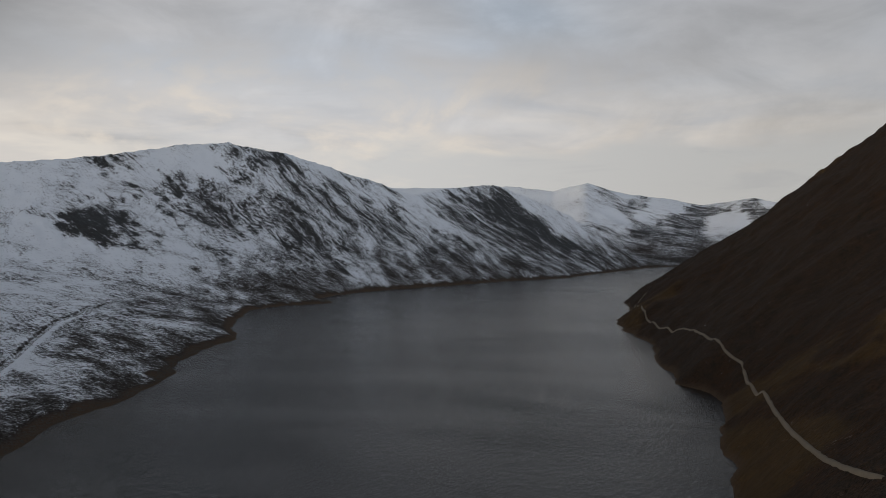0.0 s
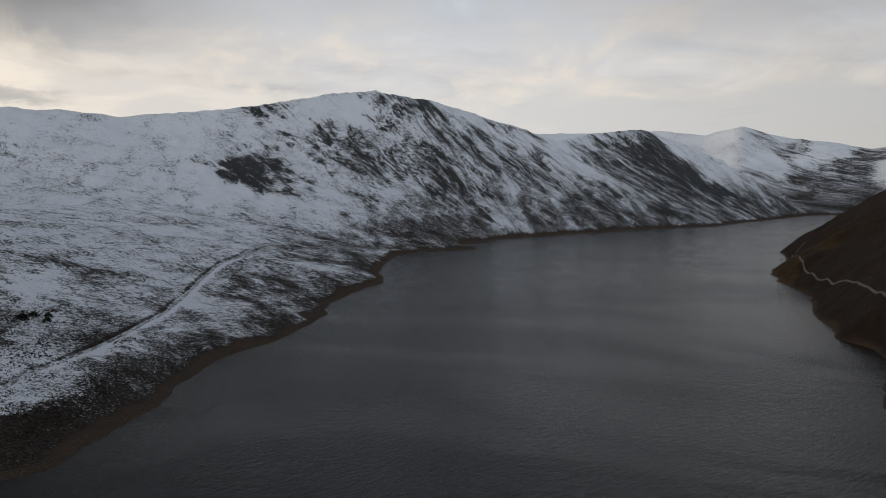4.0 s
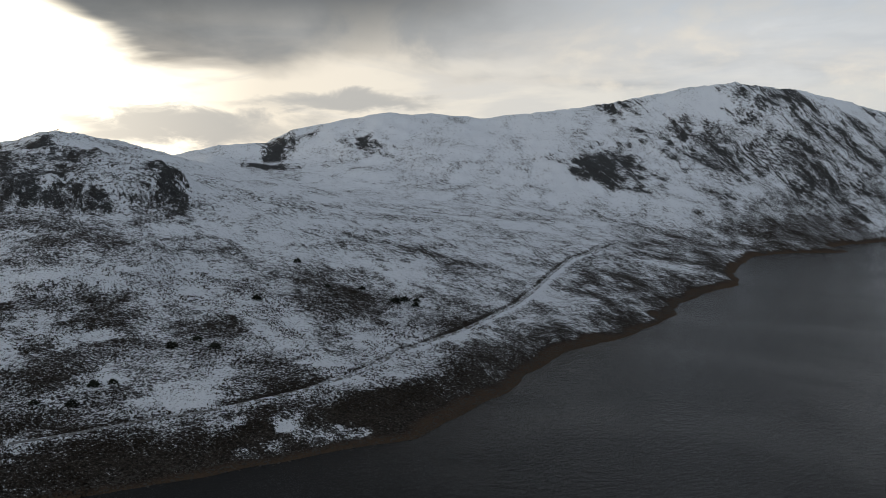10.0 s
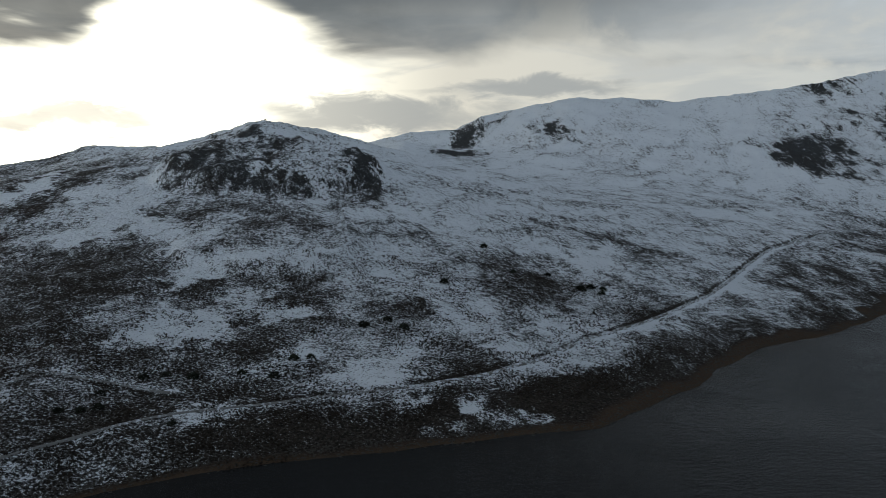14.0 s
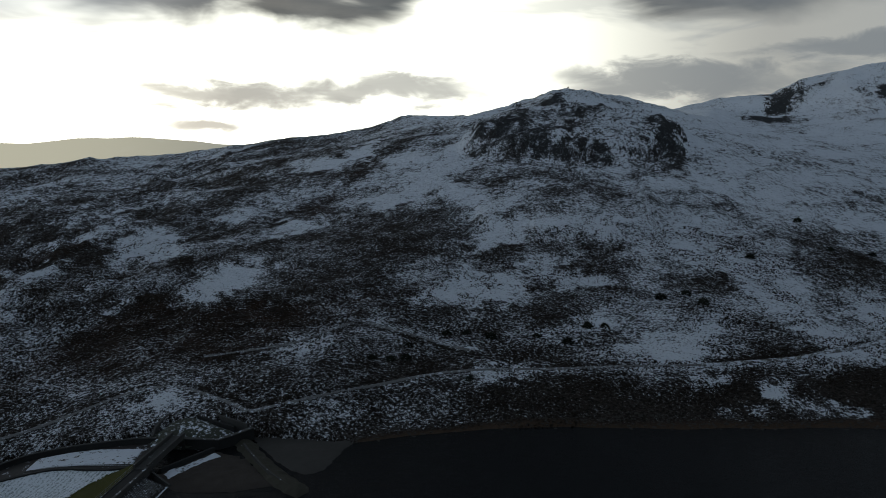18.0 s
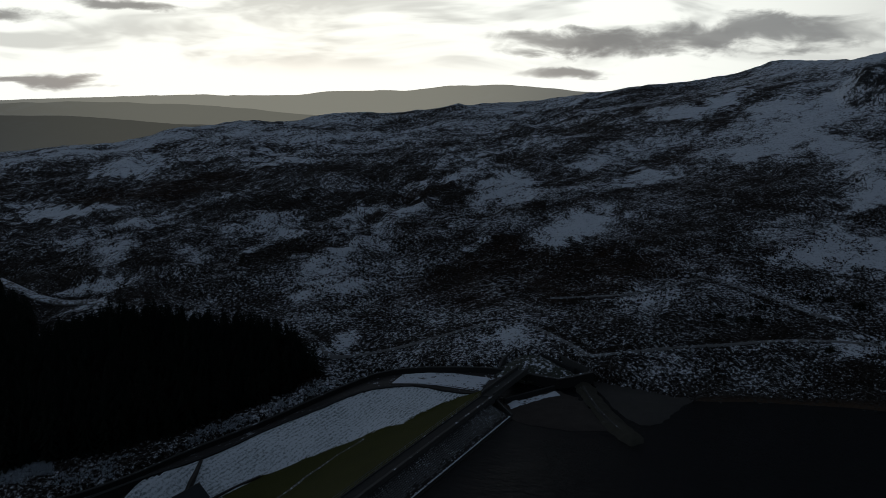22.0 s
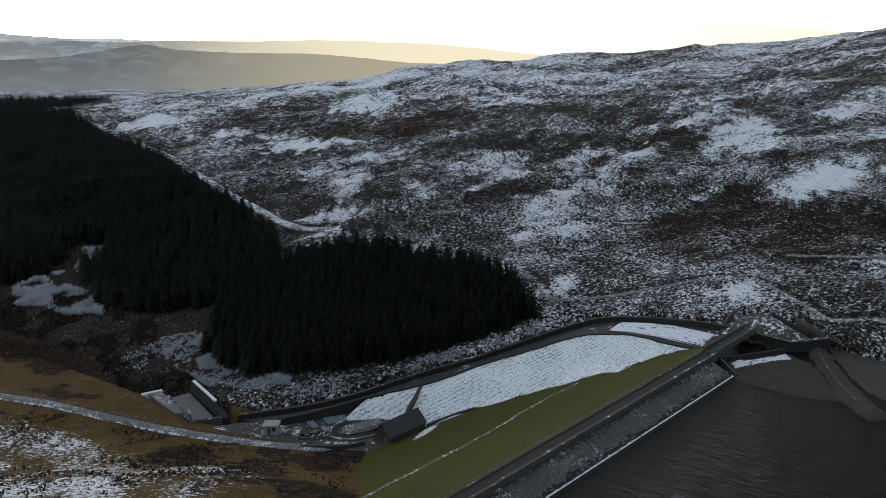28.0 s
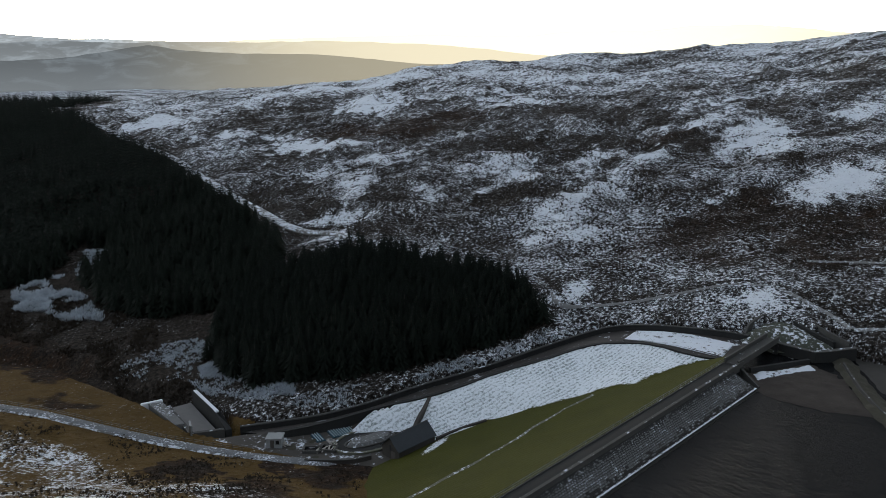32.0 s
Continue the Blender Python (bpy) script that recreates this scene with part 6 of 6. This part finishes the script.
def turning_circle():
    c = Vector((-158.1, -113.3, FLOOR))
    major, minor = Vector((-0.88, 0.47, 0)), Vector((0.47, 0.88, 0))
    ring = thing("turning_circle", c, "oval turning circle with a kerb round a snowy island", "kerb")
    def oval(r, q, up):
        return [c + major * (math.cos(k * 0.2618) * r) + minor * (math.sin(k * 0.2618) * q) + Vector((0, 0, up)) for k in range(25)]
    loop = oval(9.0, 5.6, 0.1)
    part("outer_kerb", sweep("outer_kerb", BERM, loop, [(-0.35, -0.3), (-0.35, 0.45), (0.35, 0.45), (0.35, -0.3)]), ring, "snow-topped outer kerb")
    inner = oval(6.4, 2.7, 0.1)
    part("inner_kerb", sweep("inner_kerb", CONCRETE, inner, [(-0.25, -0.3), (-0.25, 0.4), (0.25, 0.4), (0.25, -0.3)]), ring)
    part("island", block("island", STONE, [(p.x, p.y) for p in inner[:-1]], FLOOR - 0.2, FLOOR + 0.9, 1.2), ring, "snow-speckled island")
    road = oval(7.7, 4.15, 0.14)
    part("lane", sweep("lane", DARK_WALL, road, [(-1.2, -0.2), (-1.2, 0.1), (1.2, 0.1), (1.2, -0.2)]), ring, "dark wet tarred lane")


turning_circle()
scrub = thing("scrub", (-166, -118, FLOOR), "dark brown patch of scrub between yard and spillway", "scrub")
part("foliage", heap("foliage", STONY, [(-164, -123), (-170, -119), (-171, -115.5), (-168, -113.5), (-164, -116), (-158.5, -119.5)], 0.6, 1.0, 0.9, 0.5, FLOOR + 0.2), scrub)


def hut():
    o, a = Vector((-143.2, -132.4, 0)), Vector((-0.45, 0.89, 0))
    b = Vector((-a.y, a.x, 0))
    shed = thing("hut", (o.x, o.y, FLOOR), "small pale rendered hut with a flat roof", "hut")
    def face(name, mat, x0, x1, y0, y1, z0, z1, label=""):
        pts = [o + a * x0 + b * y0, o + a * x1 + b * y0, o + a * x1 + b * y1, o + a * x0 + b * y1]
        return part(name, block(name, mat, [(p.x, p.y) for p in pts], z0, z1, 0.04), shed, label)
    face("wall", WHITE_PAINT, 0, 3.6, 0, 3.0, FLOOR - 0.5, FLOOR + 2.2, "pale rendered walls")
    for k in range(2):
        face("roof_slab", WHITE_PAINT, -0.2 + 2.0 * k, 1.75 + 2.05 * k, -0.2, 3.2, FLOOR + 2.2, FLOOR + 2.4 + 0.12 * k, "pale flat roof slab")
    def piece(name, mat, x0, x1, y0, y1, z0, z1, owner):
        pts = [o + a * x0 + b * y0, o + a * x1 + b * y0, o + a * x1 + b * y1, o + a * x0 + b * y1]
        part(name, block(name, mat, [(p.x, p.y) for p in pts], z0, z1, 0.01), owner)
    door = face("door", TIMBER, 1.0, 1.9, -0.06, 0.1, FLOOR, FLOOR + 1.95, "grey door")
    piece("handle", STEEL, 1.72, 1.82, -0.12, -0.05, FLOOR + 0.95, FLOOR + 1.1, door)
    pane = face("window", GLASS_DARK, 2.3, 3.1, -0.05, 0.1, FLOOR + 1.1, FLOOR + 1.9)
    piece("sill", CONCRETE, 2.2, 3.2, -0.14, -0.04, FLOOR + 1.0, FLOOR + 1.1, pane)
    pane = face("window", GLASS_DARK, -0.05, 0.1, 1.2, 2.2, FLOOR + 1.1, FLOOR + 1.9)
    piece("sill", CONCRETE, -0.14, -0.04, 1.1, 2.3, FLOOR + 1.0, FLOOR + 1.1, pane)


hut()


def stacks():
    for k, (x, y) in enumerate([(-157.2, -125.0), (-160.6, -123.2), (-153.5, -127.0)]):
        pile = thing("pipe_stack", (x, y, FLOOR), "stack of pale pipes on blue sheeting in the yard", "pipes", "stacks in the yard")
        a = Vector((0.5, 0.87, 0)).normalized()
        b = Vector((-a.y, a.x, 0))
        o = Vector((x, y, 0))
        n = (7, 4, 3)[k]
        sheet = [o - b * 0.4, o + a * 4.2 - b * 0.4, o + a * 4.2 + b * (n * 0.62), o + b * (n * 0.62)]
        part("sheet", block("sheet", BLUE, [(p.x, p.y) for p in sheet], FLOOR - 0.2, FLOOR + 0.25, 0.1), pile, "blue sheeting")
        for j in range(n):
            q = o + b * (j * 0.62)
            line = [q + Vector((0, 0, FLOOR + 0.39)), q + a * 4.0 + Vector((0, 0, FLOOR + 0.39))]
            part("pipe", sweep("pipe", PALE, line, [(0.15 * math.cos(t), 0.15 * math.sin(t)) for t in np.arange(0, 6.2, 1.047)]), pile)
    for k, (x, y, turn) in enumerate([(-150.5, -121.5, 0.3), (-147.6, -124.6, 0.5)]):
        tank = thing("settling_tank", (x, y, FLOOR), "shallow concrete settling tank with dark water", "tank", "tanks in the yard")
        o, a = Vector((x, y, 0)), Vector((-math.sin(turn), math.cos(turn), 0))
        b = Vector((a.y, -a.x, 0))
        for u0, u1, v0, v1 in ((0, 4, 0, 0.3), (0, 4, 2.5, 2.8), (0, 0.3, 0.3, 2.5), (3.7, 4, 0.3, 2.5)):
            pts = [o + a * u0 + b * v0, o + a * u1 + b * v0, o + a * u1 + b * v1, o + a * u0 + b * v1]
            part("rim", block("rim", CONCRETE, [(p.x, p.y) for p in pts], FLOOR - 0.3, FLOOR + 0.7, 0.05), tank)
        pts = [o + a * 0.3 + b * 0.3, o + a * 3.7 + b * 0.3, o + a * 3.7 + b * 2.5, o + a * 0.3 + b * 2.5]
        part("basin_water", block("basin_water", WATER, [(p.x, p.y) for p in pts], FLOOR - 0.3, FLOOR + 0.35, 0.01), tank, "dark still water")


stacks()

for k, (x, y, turn) in enumerate([(-150.6, -118.8, 0.4), (-152.2, -120.0, 0.9), (-148.8, -120.4, 0.1), (-146.4, -130.0, 1.3)]):
    pile = thing("plank_pile", (x, y, FLOOR), "loose pile of pale weathered planks on the muddy yard", "planks", "plank piles in the yard")
    for j in range(5):
        a = Vector((math.cos(turn + 0.25 * math.sin(j * 2.3)), math.sin(turn + 0.25 * math.sin(j * 2.3)), 0))
        p = Vector((x + 0.5 * math.cos(j * 1.9), y + 0.6 * math.sin(j * 1.3), FLOOR + 0.22 + 0.09 * j))
        part("plank", sweep("plank", PLANK, [p - a * 1.6, p + a * 1.6], [(-0.16, 0), (-0.16, 0.08), (0.16, 0.08), (0.16, 0)]), pile)
for k, (x, y, r) in enumerate([(-148.5, -122.8, 1.4), (-151.5, -124.6, 1.1), (-153.2, -121.6, 1.6), (-146.2, -127.2, 1.2), (-150.2, -127.6, 1.5), (-145.2, -119.6, 1.0)]):
    pile = thing("rubble_heap", (x, y, FLOOR), "low heap of snow-flecked rubble on the muddy yard", "rubble", "rubble heaps in the yard")
    ring = [(x + r * math.cos(t + k) * (1.3 if k % 2 else 0.8), y + r * math.sin(t + k)) for t in np.arange(0, 6.2, 0.9)]
    part("stones", heap("stones", BANK if k % 2 else STONE, ring, 0.7, 0.7, 0.7, 0.3, FLOOR), pile)


def stilling_basin():
    basin = thing("stilling_basin", (-147, -160, -19), "concrete stilling basin with snow-topped walls at the spillway foot", "basin", kind="structure")
    part("basin_floor", block("basin_floor", BASIN, [(-142.0, -154.9), (-146.2, -150.4), (-156.0, -170.3), (-150.8, -172.4)], -22, [-18.4, -18.4, -18.7, -18.7], 0.1), basin, "pale grey concrete floor")
    part("west_wall", block("west_wall", DARK_WALL, [(-146.2, -148.0), (-149.6, -154.9), (-156.3, -169.8), (-157.7, -169.2), (-151.0, -154.3), (-147.5, -147.4)], -22,
                            [-17.0, -15.3, -15.2, -15.2, -15.3, -17.0], 0.1), basin, "high dark concrete wall")
    part("west_coping", block("west_coping", LYING_SNOW, [(-149.9, -155.0), (-156.4, -169.5), (-157.2, -169.1), (-150.7, -154.6)], -15.6, [-15.2, -15.1, -15.1, -15.2], 0.05), basin, "snow on the wall top")
    part("east_wall", block("east_wall", CONCRETE, [(-141.0, -155.4), (-142.0, -154.9), (-150.8, -172.5), (-149.8, -173.0)], -22, [-17.4, -17.4, -17.9, -17.9], 0.1), basin)
    part("ramp", block("ramp", STONE, [(-141.8, -160.9), (-143.7, -159.6), (-150.4, -174.8), (-147.2, -176.6)], -21, [-16.9, -17.0, -17.3, -17.0], 0.1), basin, "snow-speckled sloping stone ramp")
    part("ramp_edge", block("ramp_edge", LYING_SNOW, [(-145.6, -177.2), (-150.6, -174.8), (-150.9, -175.5), (-145.9, -178.0)], -21, [-16.7, -16.8, -16.8, -16.7], 0.1), basin, "thick snow along the ramp head")
    part("end_sill", block("end_sill", CONCRETE, [(-141.0, -154.8), (-146.8, -149.4), (-146.3, -148.6), (-140.4, -154.0)], -22, -17.0, 0.1), basin)
    gate = thing("sluice_gate", (-140.8, -153.7, -16), "dark steel sluice gate frame at the basin corner", "gate")
    for x, y in ((-139.4, -152.8), (-141.2, -155.0)):
        part("post", block("post", STEEL, [(x, y), (x + 0.4, y), (x + 0.4, y + 0.4), (x, y + 0.4)], -18, -14.0, 0.03), gate)
    part("beam", sweep("beam", STEEL, [Vector((-139.2, -152.6, -14.4)), Vector((-141.0, -154.8, -14.4))], [(-0.25, 0), (-0.25, 0.45), (0.25, 0.45), (0.25, 0)]), gate)
    part("gate_leaf", block("gate_leaf", DARK_WALL, [(-139.4, -152.9), (-141.0, -154.9), (-141.2, -154.7), (-139.6, -152.7)], -18, -15.4, 0.03), gate, "dark gate leaf")


stilling_basin()

def road_fence():
    rail = smooth_line([(-113, -250, 0), (-123, -200, 0), (-128, -180, 0), (-133, -160, 0), (-139, -136, 0)], 2.4)
    z = lie_of(rail)
    fence = thing("fence", (rail[0].x, rail[0].y, z[0]), "low post-and-wire fence beside the access road", "fence")
    posts = block("post", TIMBER, [(-0.06, -0.06), (0.06, -0.06), (0.06, 0.06), (-0.06, 0.06)], -0.4, 1.15, 0.02)
    for p, h in zip(rail, z):
        ob = new("post", posts)
        ob.parent, ob.location = fence, (p.x - rail[0].x, p.y - rail[0].y, h - z[0])
    for up in (0.5, 0.95):
        part("wire", sweep("wire", STEEL, [Vector((p.x, p.y, h + up)) for p, h in zip(rail, z)], [(-0.02, -0.02), (0.02, -0.02), (0, 0.03)]), fence)


road_fence()


def crest_railing():
    rail = thing("railing", on_dam(-130, -88.5, 3), "thin steel railing along the dam crest path", "railing")
    posts = block("post", STEEL, [(-0.04, -0.04), (0.04, -0.04), (0.04, 0.04), (-0.04, 0.04)], 0, 1.1, 0.01)
    base = rail.location
    for s in np.arange(-186, -60, 2.4):
        ob = new("post", posts)
        ob.parent, ob.location = rail, on_dam(s, -88.5, 3.0) - base
    for up in (0.6, 1.05):
        part("rail", sweep("rail", STEEL, [on_dam(s, -88.5, 3.0 + up) for s in (-186, -123, -61)], [(-0.03, -0.03), (0.03, -0.03), (0, 0.04)]), rail)


crest_railing()


def intake_tower():
    c = Vector((-133.5, -29.8, -1.3))
    tower = thing("intake_tower", (c.x, c.y, -6), "concrete intake tower standing in the loch", "tower")
    def box(name, mat, hx, hy, z0, z1, label=""):
        pts = [c + AXIS * sx * hx + TOWARDS * sy * hy for sx, sy in ((-1, -1), (1, -1), (1, 1), (-1, 1))]
        part(name, block(name, mat, [(p.x, p.y) for p in pts], z0 + c.z, z1 + c.z, 0.12), tower, label)
    box("shaft", DARK_WALL, 2.3, 2.0, -9, 1.3, "wet dark concrete shaft")
    box("deck", CONCRETE, 2.8, 2.5, 1.3, 1.75, "grey concrete deck")
    box("hatch", STEEL, 0.8, 0.8, 1.75, 2.1, "steel hatch")


intake_tower()

# ---------------------------------------------------------------- stone pitching on the face of the dam
def pitching():
    rng = random.Random(77)
    stones = []
    for k in range(12):
        w, h = 0.33, 0.175
        j = lambda: rng.uniform(-0.04, 0.04)
        verts = [(-w + j(), -h + j(), -0.2), (w + j(), -h + j(), -0.2), (w + j(), h + j(), -0.2), (-w + j(), h + j(), -0.2)]
        verts += [(x * 0.93, y * 0.90, rng.uniform(0.07, 0.16)) for x, y, _ in verts]
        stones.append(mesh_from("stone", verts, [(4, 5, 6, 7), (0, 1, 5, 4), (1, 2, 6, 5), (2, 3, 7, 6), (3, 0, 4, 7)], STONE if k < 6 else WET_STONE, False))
    lean = Matrix((AXIS, (TOWARDS * 7.6 - Vector((0, 0, 3.2))).normalized(), AXIS.cross((TOWARDS * 7.6 - Vector((0, 0, 3.2))).normalized()))).transposed()
    rest, faces, damp = [], [], []
    for row in range(18):
        for col in range(150):
            s = -181.5 + col * 0.79 + (row % 2) * 0.38
            u = (row + 0.5) / 18
            p = on_dam(s + rng.uniform(-0.05, 0.05), -85.0 + 7.6 * u, 2.78 - 3.2 * u)
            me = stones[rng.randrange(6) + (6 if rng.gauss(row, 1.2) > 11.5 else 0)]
            m = Matrix.Translation(p) @ lean.to_4x4()
            if -119 < s < -106.2:
                ob = new("stone", me)
                ob.parent = dam
                ob.matrix_parent_inverse = Matrix.Translation(dam.location).inverted()
                ob.matrix_basis = m
            else:
                i = len(rest)
                rest += [m @ v.co for v in me.vertices]
                faces += [tuple(i + q for q in f.vertices) for f in me.polygons]
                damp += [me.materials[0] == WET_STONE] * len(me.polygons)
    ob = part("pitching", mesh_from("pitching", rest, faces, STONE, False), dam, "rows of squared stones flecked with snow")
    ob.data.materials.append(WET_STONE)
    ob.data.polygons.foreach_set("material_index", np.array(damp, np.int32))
    tagged(ob, kind="stuff")


pitching()
